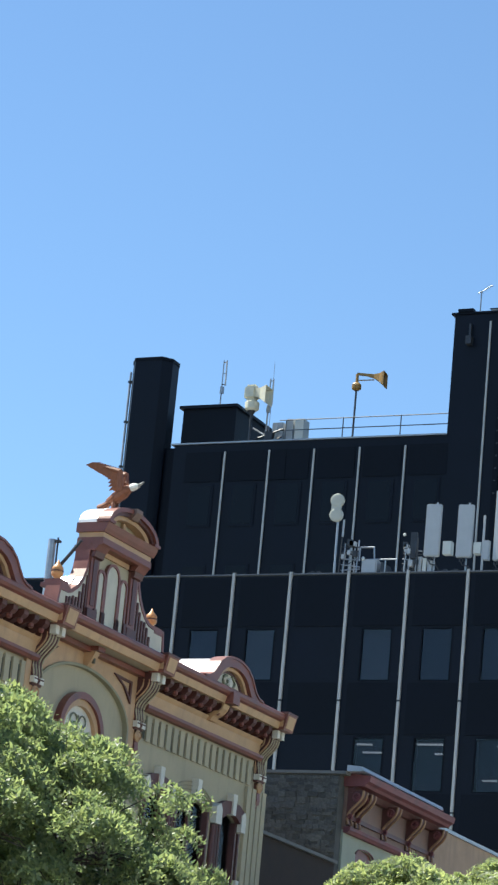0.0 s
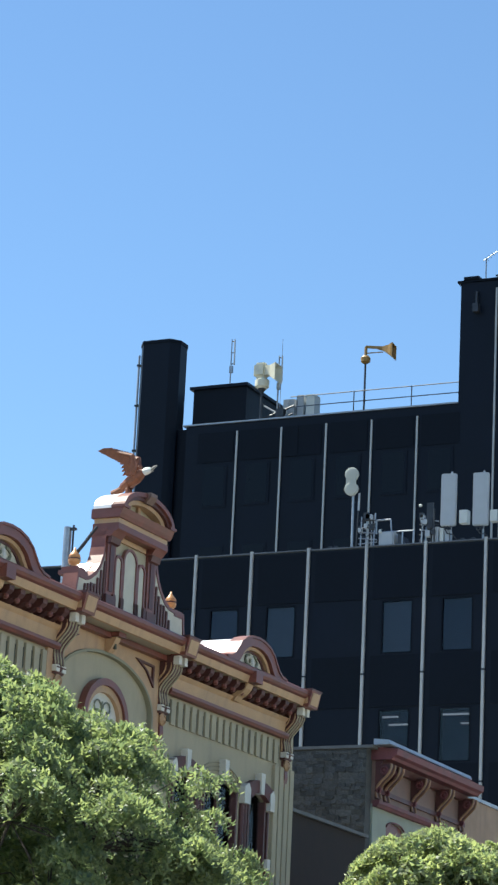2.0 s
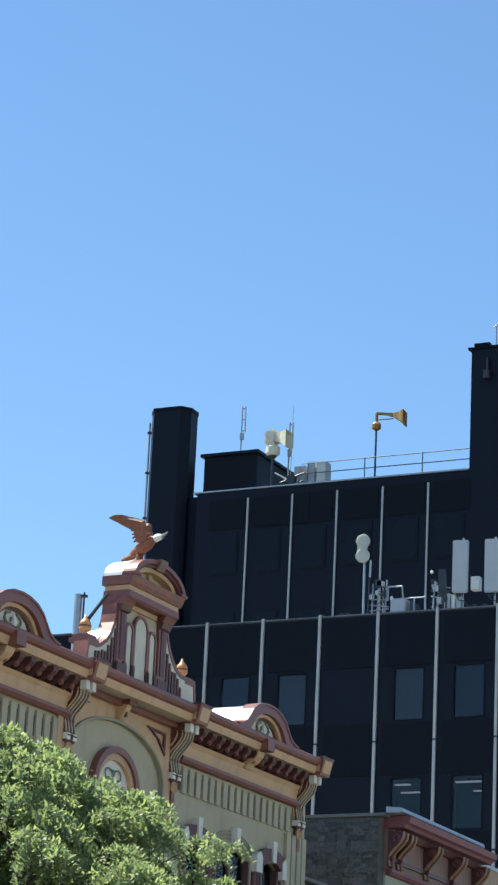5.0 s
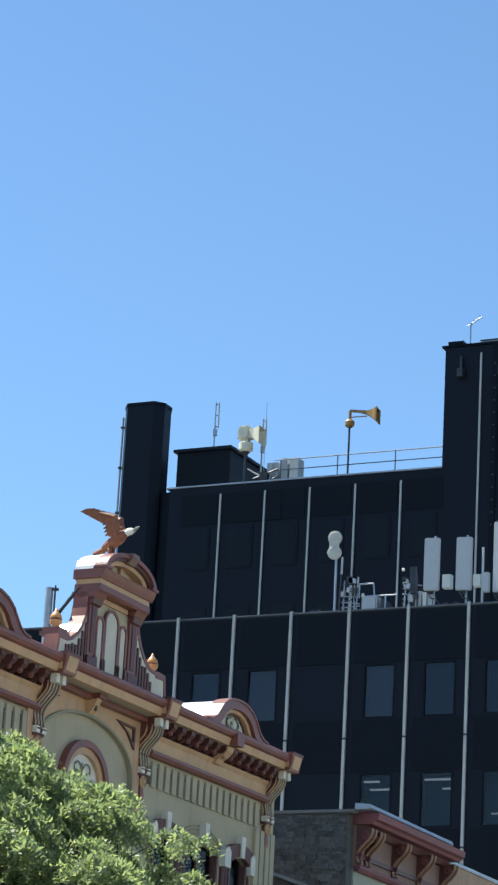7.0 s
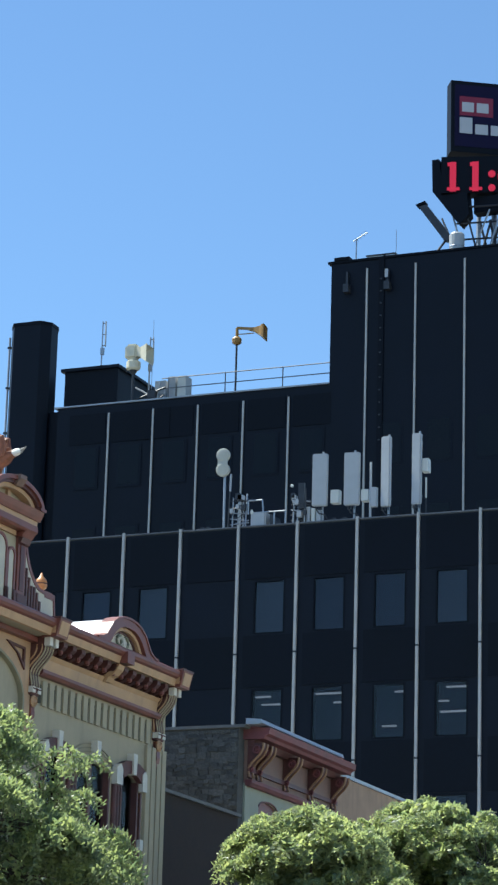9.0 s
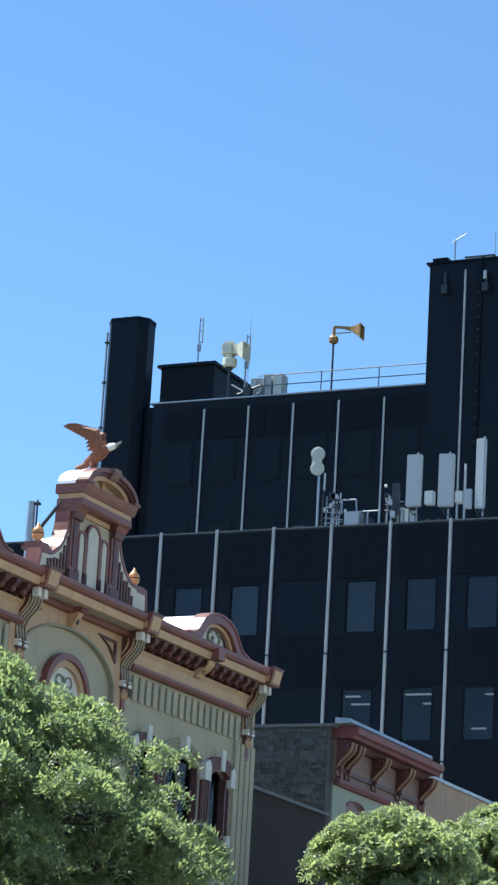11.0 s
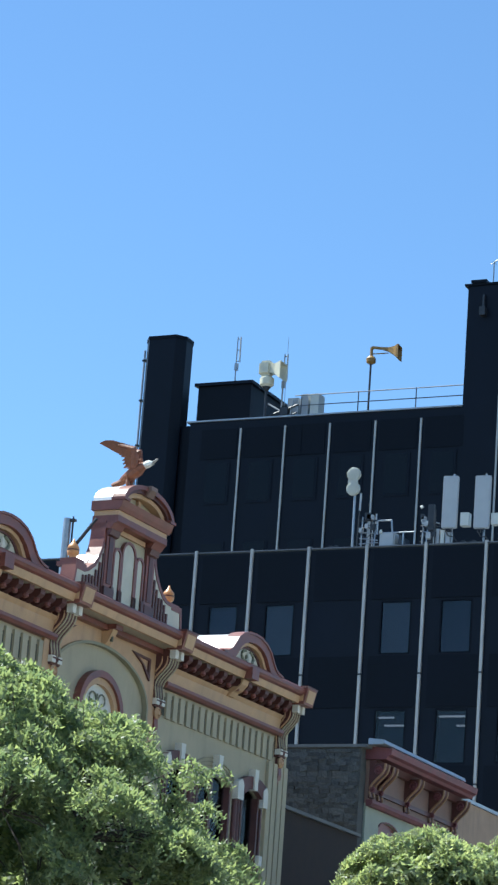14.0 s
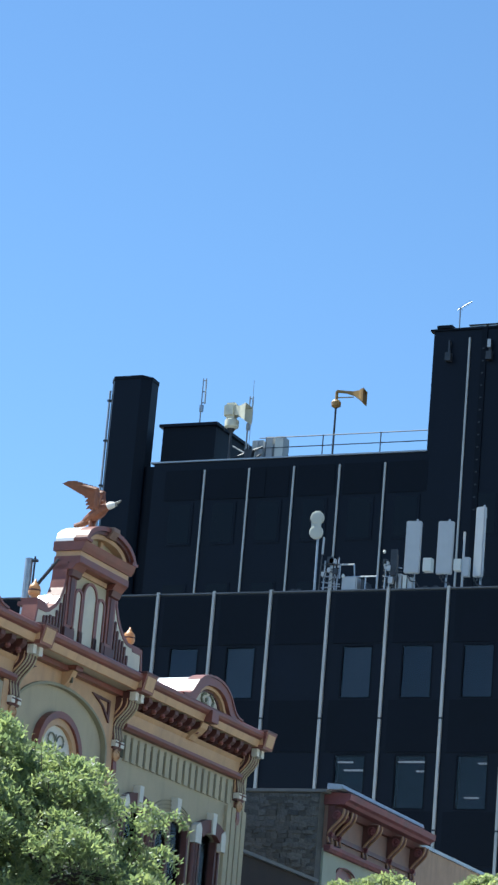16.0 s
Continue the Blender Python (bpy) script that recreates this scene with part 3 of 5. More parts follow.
for j, yb in enumerate(BLOCKS):
    # cornice block with a tan diamond face
    bm = run_y(bmesh.new(), [(XF + 0.30, 10.92), (XF + 0.60, 10.92), (XF + 0.68, 11.24), (XF + 0.30, 11.24)], yb - 0.22, yb + 0.22)
    blk = part("cornice_block", bm, "maroon", ornate)
    bm = run_y(bmesh.new(), [(XF + 0.60, 10.965), (XF + 0.623, 10.965), (XF + 0.683, 11.20), (XF + 0.66, 11.20)], yb - 0.165, yb + 0.165)
    part("block_face", bm, "tan", blk)
    part("block_face", Box(XF + 0.36, XF + 0.59, yb - 0.232, yb - 0.222, 10.98, 11.20), "tan", blk)
    part("block_cap", Box(XF + 0.27, XF + 0.69, yb - 0.24, yb + 0.24, 11.242, 11.275), "maroon_dark", blk)
    # white twin blocks, then the wavy console
    con = part("console", run_y(bmesh.new(), [(XF, 9.90), (XF + 0.10, 9.90), (XF + 0.16, 10.02), *[(x, z) for x, z in wave(10.80, 10.05, 0, XF + 0.05)][::-1], (XF + 0.36, 10.94), (XF, 10.94)], yb - 0.16, yb + 0.16), "maroon_dark", ornate)
    for i in range(4):
        y = yb - 0.15 + i * 0.1
        pts = [(x + 0.008, y, z) for x, z in wave(10.82, 10.03, 0, XF + 0.05)]
        part("reed", tube(bmesh.new(), pts, [0.016] * len(pts), 6), "cream", con, "pale reed")
    for off in (-0.05, -0.16):
        pts = [(max(XF + 0.03, XF + 0.05 + off + 0.30 * (1 - i / 12) ** 1.3 + 0.055 * math.sin(i / 12 * math.tau * 1.25)), yb - 0.165, 10.80 - 0.74 * i / 12) for i in range(13)]
        part("reed", tube(bmesh.new(), pts, [0.016] * 13, 6), "tan", con, "pale reed")
    for y in (yb - 0.11, yb + 0.11):
        part("twin_block", Box(XF + 0.34, XF + 0.46, y - 0.06, y + 0.06, 10.77, 10.938), "white", con, "white block")
        part("twin_block", Box(XF + 0.02, XF + 0.15, y - 0.06, y + 0.06, 9.94, 10.05), "white", con, "white block")
    bm = lathe(bmesh.new(), (XF + 0.05, yb, 9.80), [(0.04, 0), (0.10, 0.01), (0.115, 0.05), (0.08, 0.08), (0.07, 0.05), (0.03, 0.09)], 12, (1, 0, 0))
    part("rosette", bm, "tan", con, "tan carved rosette")
    part("drop", run_y(bmesh.new(), [(XF, 9.35), (XF + 0.05, 9.35), (XF + 0.09, 9.55), (XF + 0.06, 9.88), (XF, 9.88)], yb - 0.07, yb + 0.07), "maroon", con)

# side arches on the cornice, with sheet-metal barrel roofs behind
BELL = [(-1.32, 0.0), (-1.12, 0.03), (-0.97, 0.10), (-0.86, 0.21), (-0.72, 0.36), (-0.52, 0.475), (-0.27, 0.545), (0.0, 0.565)]
BELL += [(-u, h) for u, h in BELL[-2::-1]]


def bell(cy, z, k, kz):
    return [(cy + u * k, z + h * kz) for u, h in BELL]


for cy in (44.87, 2 * CY - 44.87):
    out = bell(cy, 11.22, 1.0, 1.0)
    arch = part("cornice_arch", band(bmesh.new(), out, [(cy + u * 0.80, 11.16 + h * 0.84) for u, h in BELL], XF + 0.42, XF + 0.60), "maroon", ornate, "maroon arch over the cornice")
    part("arch_fillet", band(bmesh.new(), [(cy + u * 0.78, 11.16 + h * 0.83) for u, h in BELL], [(cy + u * 0.68, 11.16 + h * 0.72) for u, h in BELL], XF + 0.40, XF + 0.53), "tan", arch)
    part("arch_fillet", band(bmesh.new(), [(cy + u * 0.66, 11.16 + h * 0.71) for u, h in BELL], [(cy + u * 0.60, 11.16 + h * 0.64) for u, h in BELL], XF + 0.38, XF + 0.47), "maroon_dark", arch)
    part("tympanum", face_yz(bmesh.new(), [(cy + u * 0.7, 11.14 + h * 0.70) for u, h in BELL], XF + 0.40, XF + 0.44), "ivory_paint", arch)
    for s in (-1, 1):
        pts = [(XF + 0.46, cy + s * (0.10 + 0.16 * math.sin(a)), 11.38 + 0.10 * math.cos(a)) for a in [i * 0.55 for i in range(10)]]
        part("scroll", tube(bmesh.new(), pts, [0.028] * 10, 6), "green", arch)
    part("arch_key", lathe(bmesh.new(), (XF + 0.47, cy, 11.22), [(0.05, 0), (0.07, 0.1), (0.04, 0.22)], 8), "white", arch)
    roof = band(bmesh.new(), bell(cy, 11.222, 1.0, 1.0), [(cy + u * 0.97, 11.18 + h * 0.97) for u, h in BELL], XF - 0.72, XF + 0.417)
    part("barrel_roof", roof, "sheet", arch, "pale sheet-metal barrel roof", smooth=False)
    part("roof_lip", band(bmesh.new(), bell(cy, 11.26, 1.01, 1.01), bell(cy, 11.222, 1.0, 1.0), XF + 0.33, XF + 0.62), "maroon", arch)
    part("centre_bracket", run_y(bmesh.new(), [(XF + 0.05, 10.62), (XF + 0.2, 10.62), (XF + 0.26, 10.70), (XF + 0.34, 10.74), (XF + 0.44, 10.84), (XF + 0.47, 10.935), (XF + 0.05, 10.95)], cy - 0.13, cy + 0.13), "tan", arch)
    part("centre_block", Box(XF + 0.36, XF + 0.66, cy - 0.15, cy + 0.15, 10.94, 11.16), "maroon", arch)

# middle bay: peach spandrels round a large arch
AZ = 9.75
MY, bigr, rise_a = 39.90, 1.77, 0.84
bm = bmesh.new()
for a, b in zip(arc(MY, AZ, bigr, rise_a, 180, 0, 24), arc(MY, AZ, bigr, rise_a, 180, 0, 24)[1:]):
    face_yz(bm, [a, b, (b[0], 10.90), (a[0], 10.90)], XF + 0.002, XF + 0.06)
box(bm, XF + 0.002, XF + 0.06, 37.85, MY - bigr - 0.001, 9.0, 10.90)
box(bm, XF + 0.002, XF + 0.06, MY + bigr + 0.001, 41.98, 9.0, 10.90)
part("spandrel", bm, "tan", ornate, "peach spandrel panel")
part("great_arch", band(bmesh.new(), [(MY - bigr - 0.02, 5.5)] + arc(MY, AZ, bigr + 0.02, rise_a + 0.02, 180, 0, 28) + [(MY + bigr + 0.02, 5.5)], [(MY - bigr + 0.03, 5.5)] + arc(MY, AZ, bigr - 0.03, rise_a - 0.03, 180, 0, 28) + [(MY + bigr - 0.03, 5.5)], XF + 0.003, XF + 0.10), "arch_trim", ornate)
part("spandrel_cap", Box(XF + 0.002, XF + 0.20, 38.0, 41.98, 10.84, 10.93), "maroon", ornate)
for s in (-1, 1):
    tri = [(MY + s * 1.76, 10.70), (MY + s * 1.05, 10.72), (MY + s * 1.46, 10.56), (MY + s * 1.76, 10.30)]
    ins = [(MY + s * 1.70, 10.66), (MY + s * 1.26, 10.67), (MY + s * 1.50, 10.57), (MY + s * 1.70, 10.41)]
    part("spandrel_moulding", band(bmesh.new(), tri + tri[:1], ins + ins[:1], XF + 0.062, XF + 0.10), "maroon_dark", ornate)
bm = run_y(bmesh.new(), [(XF + 0.06, 10.62), (XF + 0.13, 10.60), (XF + 0.19, 10.66), (XF + 0.25, 10.78), (XF + 0.32, 10.94), (XF + 0.06, 10.94)], MY - 0.085, MY + 0.085)
key = part("centre_bracket", bm, "tan", ornate)
part("bracket_slot", Box(XF + 0.17, XF + 0.235, MY - 0.028, MY + 0.028, 10.66, 10.76), "slot", key)
part("bracket_cap", Box(XF + 0.06, XF + 0.36, MY - 0.13, MY + 0.13, 10.86, 10.942), "maroon", key)
# horseshoe window with a scroll panel
hr, hz = 0.82, 0.72
tr = part("horseshoe_window", band(bmesh.new(), arc(MY, 9.42, hr, hz, 195, -15, 26), arc(MY, 9.42, hr - 0.12, hz - 0.12, 195, -15, 26), XF + 0.003, XF + 0.14), "maroon", ornate, "horseshoe window with white scroll panel")
part("inner_trim", band(bmesh.new(), arc(MY, 9.42, hr - 0.121, hz - 0.121, 195, -15, 26), arc(MY, 9.42, hr - 0.24, hz - 0.24, 195, -15, 26), XF + 0.003, XF + 0.09), "tan", tr)
for s in (-1, 1):
    a0, a1 = (60, 5) if s > 0 else (120, 175)
    part("lower_trim", band(bmesh.new(), arc(MY, 8.35, 1.18, 1.05, a0, a1, 12), arc(MY, 8.35, 1.04, 0.92, a0, a1, 12), XF + 0.003, XF + 0.14), "maroon", tr)
    part("trim_stop", Box(XF + 0.003, XF + 0.17, MY + s * 0.68 - 0.12, MY + s * 0.68 + 0.12, 9.20, 9.29), "maroon", tr)
    for r, zc in ((0.17, 9.62), (0.12, 9.32), (0.10, 9.08)):
        pts = [(XF + 0.035, MY + s * (r + 0.02 + r * (1 - k / 16) * math.cos(3.1 - k * 0.42)), zc + r * (1 - k / 16) * math.sin(3.1 - k * 0.42)) for k in range(14)]
        part("scroll", tube(bmesh.new(), pts, [0.016] * 14, 5), "green", tr)
part("stem", Rod((XF + 0.03, MY, 8.4), (XF + 0.03, MY, 9.75), 0.02, 0.012, 6), "green", tr)
part("panel", face_yz(bmesh.new(), [(MY - 0.585, 7.6), (MY + 0.585, 7.6)] + arc(MY, 9.42, 0.585, 0.485, 0, 180, 20), XF + 0.002, XF + 0.016), "white", tr, "white panel with scrollwork")

# eagle pediment
XP = -21.76
PC = 40.32
pz = 11.26
ped = part("pediment", Box(XP - 0.33, XP - 0.08, PC - 0.92, PC + 0.86, pz - 0.1, 12.66), "cream", ornate, "tall maroon and cream pediment")
for y in (39.57, 41.10):
    pl = part("pilaster", Box(XP - 0.35, XP - 0.02, y - 0.15, y + 0.15, pz + 0.28, 12.56), "maroon", ped)
    part("pilaster_base", Box(XP - 0.37, XP + 0.02, y - 0.18, y + 0.18, pz - 0.05, pz + 0.278), "maroon_dark", pl)
    part("pilaster_cap", run_y(bmesh.new(), [(XP - 0.37, 12.562), (XP + 0.06, 12.562), (XP + 0.10, 12.62), (XP + 0.13, 12.66), (XP - 0.37, 12.66)], y - 0.20, y + 0.20), "maroon", pl)
    part("pilaster_edge", Box(XP - 0.018, XP - 0.005, y - 0.07, y + 0.07, pz + 0.35, 12.44), "maroon_dark", pl)
    part("capital", run_y(bmesh.new(), [(XP - 0.018, 12.44), (XP + 0.04, 12.46), (XP + 0.07, 12.56), (XP - 0.018, 12.56)], y - 0.17, y + 0.17), "maroon_dark", ped)
# three narrow round-headed lights
for y, w, zt in ((39.85, 0.15, 12.32), (40.28, 0.27, 12.52), (40.71, 0.155, 12.34)):
    inner = [(y - w + 0.05, pz + 0.12)] + arc(y, zt - w, w - 0.05, w - 0.05, 180, 0, 12) + [(y + w - 0.05, pz + 0.12)]
    outer = [(y - w, pz + 0.12)] + arc(y, zt - w, w, w, 180, 0, 12) + [(y + w, pz + 0.12)]
    lt = part("round_light", band(bmesh.new(), outer, inner, XP - 0.078, XP - 0.01), "maroon", ped)
    part("light_panel", face_yz(bmesh.new(), inner, XP - 0.078, XP - 0.035), "ivory_paint", lt)
    for s in (-1, 1):
        part("light_foot", Box(XP - 0.078, XP + 0.01, y + s * w - 0.05, y + s * w + 0.05, pz + 0.02, pz + 0.32), "maroon_dark", lt)
E0, E1 = 39.39, 41.36
part("entablature", run_y(bmesh.new(), [(XP - 0.36, 12.662), (XP + 0.12, 12.662), (XP + 0.16, 12.70), (XP + 0.16, 12.81), (XP - 0.36, 12.81)], E0 + 0.04, E1 - 0.04), "maroon", ped)
part("entablature_band", Box(XP - 0.34, XP + 0.15, E0 + 0.05, E1 - 0.05, 12.812, 12.90), "tan", ped)
part("entablature_top", run_y(bmesh.new(), [(XP - 0.38, 12.902), (XP + 0.18, 12.902), (XP + 0.22, 12.97), (XP + 0.26, 13.07), (XP - 0.38, 13.07)], E0, E1), "maroon", ped)
part("frieze_strip", Box(XP - 0.078, XP - 0.03, 39.80, 40.86, 12.57, 12.655), "tan", ped)
AC, AZ2 = (E0 + E1) / 2, 13.072
ar = part("pediment_arch", band(bmesh.new(), arc(AC, AZ2, 0.98, 0.44, 180, 0, 24), arc(AC, AZ2, 0.88, 0.36, 180, 0, 24), XP + 0.02, XP + 0.27), "maroon", ped, "maroon round arch")
part("arch_roll", band(bmesh.new(), arc(AC, AZ2, 0.878, 0.358, 180, 0, 24), arc(AC, AZ2, 0.80, 0.30, 180, 0, 24), XP + 0.01, XP + 0.22), "maroon_dark", ar)
part("arch_fillet", band(bmesh.new(), arc(AC, AZ2, 0.798, 0.298, 180, 0, 24), arc(AC, AZ2, 0.66, 0.22, 180, 0, 24), XP + 0.0, XP + 0.16), "tan", ar)
part("tympanum", face_yz(bmesh.new(), arc(AC, AZ2, 0.70, 0.26, 0, 180, 20), XP - 0.06, XP - 0.01), "cream", ar)
part("tympanum_rib", Box(XP - 0.008, XP + 0.05, AC - 0.05, AC + 0.05, AZ2 + 0.003, 13.29), "tan", ar)
part("barrel_roof", face_yz(bmesh.new(), arc(AC, AZ2 + 0.002, 0.965, 0.43, 0, 180, 22), XP - 0.36, XP - 0.065), "sheet", ar, "pale sheet-metal barrel roof")
part("barrel_cover", band(bmesh.new(), arc(AC, AZ2 + 0.002, 0.975, 0.438, 180, 0, 22), arc(AC, AZ2 + 0.002, 0.955, 0.42, 180, 0, 22), XP - 0.064, XP + 0.018), "sheet", ar)
part("arch_keystone", run_y(bmesh.new(), [(XP - 0.02, 13.38), (XP + 0.24, 13.34), (XP + 0.33, 13.46), (XP + 0.33, 13.53), (XP - 0.02, 13.54)], AC - 0.12, AC + 0.12), "pink", ar)
for y in (E0 + 0.09, E1 - 0.09):
    part("arch_stop", Box(XP + 0.02, XP + 0.29, y - 0.11, y + 0.11, AZ2 + 0.001, AZ2 + 0.05), "maroon", ar)
# curved side scrolls, slotted
LEFT = ((0.90, 12.50), (0.91, 12.36), (0.955, 12.16), (1.05, 11.98), (1.19, 11.82), (1.40, 11.69), (1.52, 11.65))
RIGHT = ((0.97, 12.50), (1.02, 12.305), (1.11, 12.13), (1.23, 11.98), (1.38, 11.85), (1.55, 11.77), (1.72, 11.75))
for s, yf, line in ((-1, 38.65, LEFT), (1, 42.31, RIGHT)):
    curve = [(PC + s * u, z) for u, z in line]
    ye = yf + s * 0.14
    face = [(PC + s * 0.88, pz - 0.05), (PC + s * 0.88, 12.55)] + curve + [(ye, curve[-1][1]), (ye + s * 0.06, pz - 0.05)]
    sc = part("side_scroll", face_yz(bmesh.new(), face, XP - 0.34, XP - 0.06), "ivory_paint", ped)
    rim = [(curve[0][0], 12.655)] + [(y, z + 0.002) for y, z in curve] + [(ye, curve[-1][1] + 0.005), (ye + s * 0.08, pz - 0.04)]
    rim2 = [(y + s * 0.05, z + 0.055) for y, z in rim]
    part("scroll_rim", band(bmesh.new(), rim2, rim, XP - 0.33, XP - 0.045), "maroon", sc)
    # sunlit glint on the rim's flatter part, laid on as a pale strip
    cap = [(y + s * 0.052, z + 0.06) for y, z in curve[3:6]]
    part("rim_flashing", band(bmesh.new(), [(y + s * 0.01, z + 0.012) for y, z in cap], cap, XP - 0.50, XP - 0.20), "sheet", sc, "pale strip for the sun glint on the rim")
    for i in range(7):
        u = 0.93 + i * 0.11
        zt = max(z for k, z in line if k >= u - 0.001) - 0.05 if u < 1.5 else 11.58
        part("slot", Box(XP - 0.058, XP - 0.03, PC + s * u - 0.026, PC + s * u + 0.026, pz + 0.06, zt), "maroon_dark", sc)
    part("finial_step", Box(XP - 0.44, XP - 0.05, yf - 0.19, yf + 0.19, 11.70, 11.775), "maroon", sc)
    part("finial_base", Box(XP - 0.40, XP - 0.08, yf - 0.15, yf + 0.15, 11.777, 11.84), "maroon", sc)
    fin = lathe(bmesh.new(), (XP - 0.24, yf, 11.842), [(0.075, 0), (0.075, 0.02), (0.045, 0.035), (0.10, 0.08), (0.11, 0.13), (0.105, 0.15), (0.095, 0.155), (0.09, 0.17), (0.108, 0.18), (0.095, 0.23), (0.05, 0.28), (0.03, 0.31), (0.012, 0.36)], 16)
    part("finial", fin, "orange", sc, "orange turned finial", smooth=True)
    part("finial_ring", lathe(bmesh.new(), (XP - 0.24, yf, 11.99), [(0.10, 0), (0.112, 0.006), (0.112, 0.020), (0.10, 0.026)], 16), "maroon_dark", sc)
part("brace", Rod((-22.0, 39.38, 12.74), (-22.46, 39.38, 12.20), 0.032), "darksteel", ped)
vent = thing("vent_pipe", (-22.52, 39.3, 11.2), "grey metal vent pipe standing on the roof", "pipe")
part("pipe", Rod((-22.545, 39.3, 11.2), (-22.545, 39.3, 12.75), 0.07, n=12), "steel", vent)
part("side_pipe", Rod((-22.43, 39.3, 11.2), (-22.43, 39.3, 12.78), 0.018), "darksteel", vent)
part("valve", Box(-22.48, -22.38, 39.26, 39.34, 12.69, 12.73), "darksteel", vent)


# carved eagle, one mesh: body, tail, legs, raised wings, head and beak
def eagle_mesh(at):
    bm = bmesh.new()

    def blob(line, radii, m, n=10):
        k = len(bm.faces)
        tube(bm, [Vector(at) + Vector(p) for p in line], radii, n)
        bm.faces.ensure_lookup_table()
        for f in bm.faces[k:]:
            f.material_index = m
    blob([(-0.30, 0, 0.10), (-0.16, 0, 0.19), (0.02, 0, 0.29), (0.20, 0, 0.41), (0.33, 0, 0.50), (0.40, 0, 0.53)], [0.03, 0.10, 0.15, 0.155, 0.105, 0.08], 0)
    blob([(-0.44, 0, 0.03), (-0.30, 0, 0.07), (-0.14, 0, 0.16)], [0.08, 0.09, 0.08], 0)
    blob([(0.36, 0, 0.51), (0.44, 0, 0.545), (0.52, 0, 0.56), (0.575, 0, 0.565)], [0.085, 0.095, 0.08, 0.05], 1)
    blob([(0.56, 0, 0.575), (0.63, 0, 0.61), (0.71, 0, 0.665)], [0.04, 0.035, 0.016], 2, 7)
    blob([(0.55, 0, 0.53), (0.60, 0, 0.535), (0.63, 0, 0.52)], [0.03, 0.022, 0.008], 2, 6)
    for s in (-1, 1):
        blob([(0.02, s * 0.08, 0.24), (0.0, s * 0.09, 0.10), (0.03, s * 0.10, -0.12)], [0.075, 0.05, 0.05], 0, 7)
        # wing: root at the shoulder, hand swept up and back, feathers fanned along it
        root, wrist = Vector((0.20, s * 0.11, 0.46)), Vector((0.12, s * 0.16, 0.91))
        tip = Vector((-0.60, s * 0.24, 1.13))
        for i in range(15):
            u = i / 14
            a = root.lerp(wrist, min(1, u * 2.2)) if u < 0.45 else wrist.lerp(tip, (u - 0.45) / 0.55 * 0.72)
            back = Vector((-0.26 - 0.10 * u, s * 0.03 * u, -0.30 + 0.32 * u))
            b = a + back * (1.0 if u > 0.2 else 0.7)
            side = Vector((0.02, s * 0.015, 0.075))
            t = Vector((0, s * 0.022, 0))
            ring = [a - side, a + side, a.lerp(b, 0.6) + side * 0.9, b, a.lerp(b, 0.6) - side * 0.9]
            prism(bm, [Vector(at) + p - t * (1 + 0.5 * (i % 2)) for p in ring], t * 2)
        blob([root - Vector((0.05, 0, 0.03)), root.lerp(wrist, 0.5), wrist, wrist.lerp(tip, 0.4), wrist.lerp(tip, 0.75)], [0.08, 0.085, 0.08, 0.055, 0.02], 0, 8)
    return bm


em = eagle_mesh((0, 0, 0))
bmesh.ops.scale(em, vec=(0.76, 0.76, 0.72), verts=em.verts)
bmesh.ops.translate(em, verts=em.verts, vec=(-21.93, PC, 13.56))
eag = part("eagle_statue", em, ["eagle", "eagle_head", "beak"], smooth=False)
tagged(eag, "rust-brown carved eagle with white head and raised wings", "statue")

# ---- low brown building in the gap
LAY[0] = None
brown = thing("low_brown_building", (-27, 49.6, 0), "low dark brown brick building with a grey stone coping", "building")
part("wall", Box(-34, XF - 0.02, 47.70, 51.79, 0, 9.02), "brown", brown)
part("coping", Box(-34.05, XF + 0.06, 47.705, 51.795, 9.022, 9.09), "stonecap", brown)

# ---- building with the red cornice
red = thing("red_cornice_building", (-27, 54.5, 0), "pale green building with a red bracketed cornice", "building")
RY0, RY1 = 52.10, 57.35
RW = [(53.36, 0.50, 6.6, 9.40, 0.13), (54.88, 0.50, 6.6, 9.40, 0.13), (56.40, 0.50, 6.6, 9.40, 0.13)]
part("wall", wall_yz(bmesh.new(), RY0, RY1, 0, 9.80, XF - 0.3, XF, RW), "pale_green", red)
part("body", Box(-34, XF - 0.302, RY0 + 0.05, RY1 - 0.02, 0, 10.9), "mortar", red)
for yc, hw, sill, spring, rise in RW:
    w = part("window", band(bmesh.new(), arc(yc, spring, hw + 0.03, rise + 0.03, 180, 0, 10), arc(yc, spring, hw + 0.004, rise + 0.004, 180, 0, 10), XF + 0.002, XF + 0.03), "red", red)
    part("shutter", face_yz(bmesh.new(), [(yc - hw, sill), (yc + hw, sill)] + arc(yc, spring, hw, rise, 0, 180, 10), XF - 0.08, XF - 0.04), "maroon", w, "maroon board infill")
part("frieze", Box(XF - 0.25, XF + 0.03, RY0, RY1, 9.802, 10.72), "pink", red)
part("frieze_moulding", run_y(bmesh.new(), [(XF, 9.74), (XF + 0.10, 9.74), (XF + 0.15, 9.80), (XF + 0.15, 9.87), (XF, 9.87)], RY0 - 0.02, RY1), "red", red)
part("frieze_rail", Box(XF + 0.032, XF + 0.09, RY0, RY1, 10.03, 10.12), "maroon_dark", red)
prof = [(XF - 0.2, 10.722), (XF + 0.42, 10.722), (XF + 0.46, 10.78), (XF + 0.54, 10.82), (XF + 0.56, 10.95), (XF - 0.2, 11.0)]
part("cornice", run_y(bmesh.new(), prof, RY0 - 0.06, RY1 - 0.06), "red", red, "weathered red cornice")
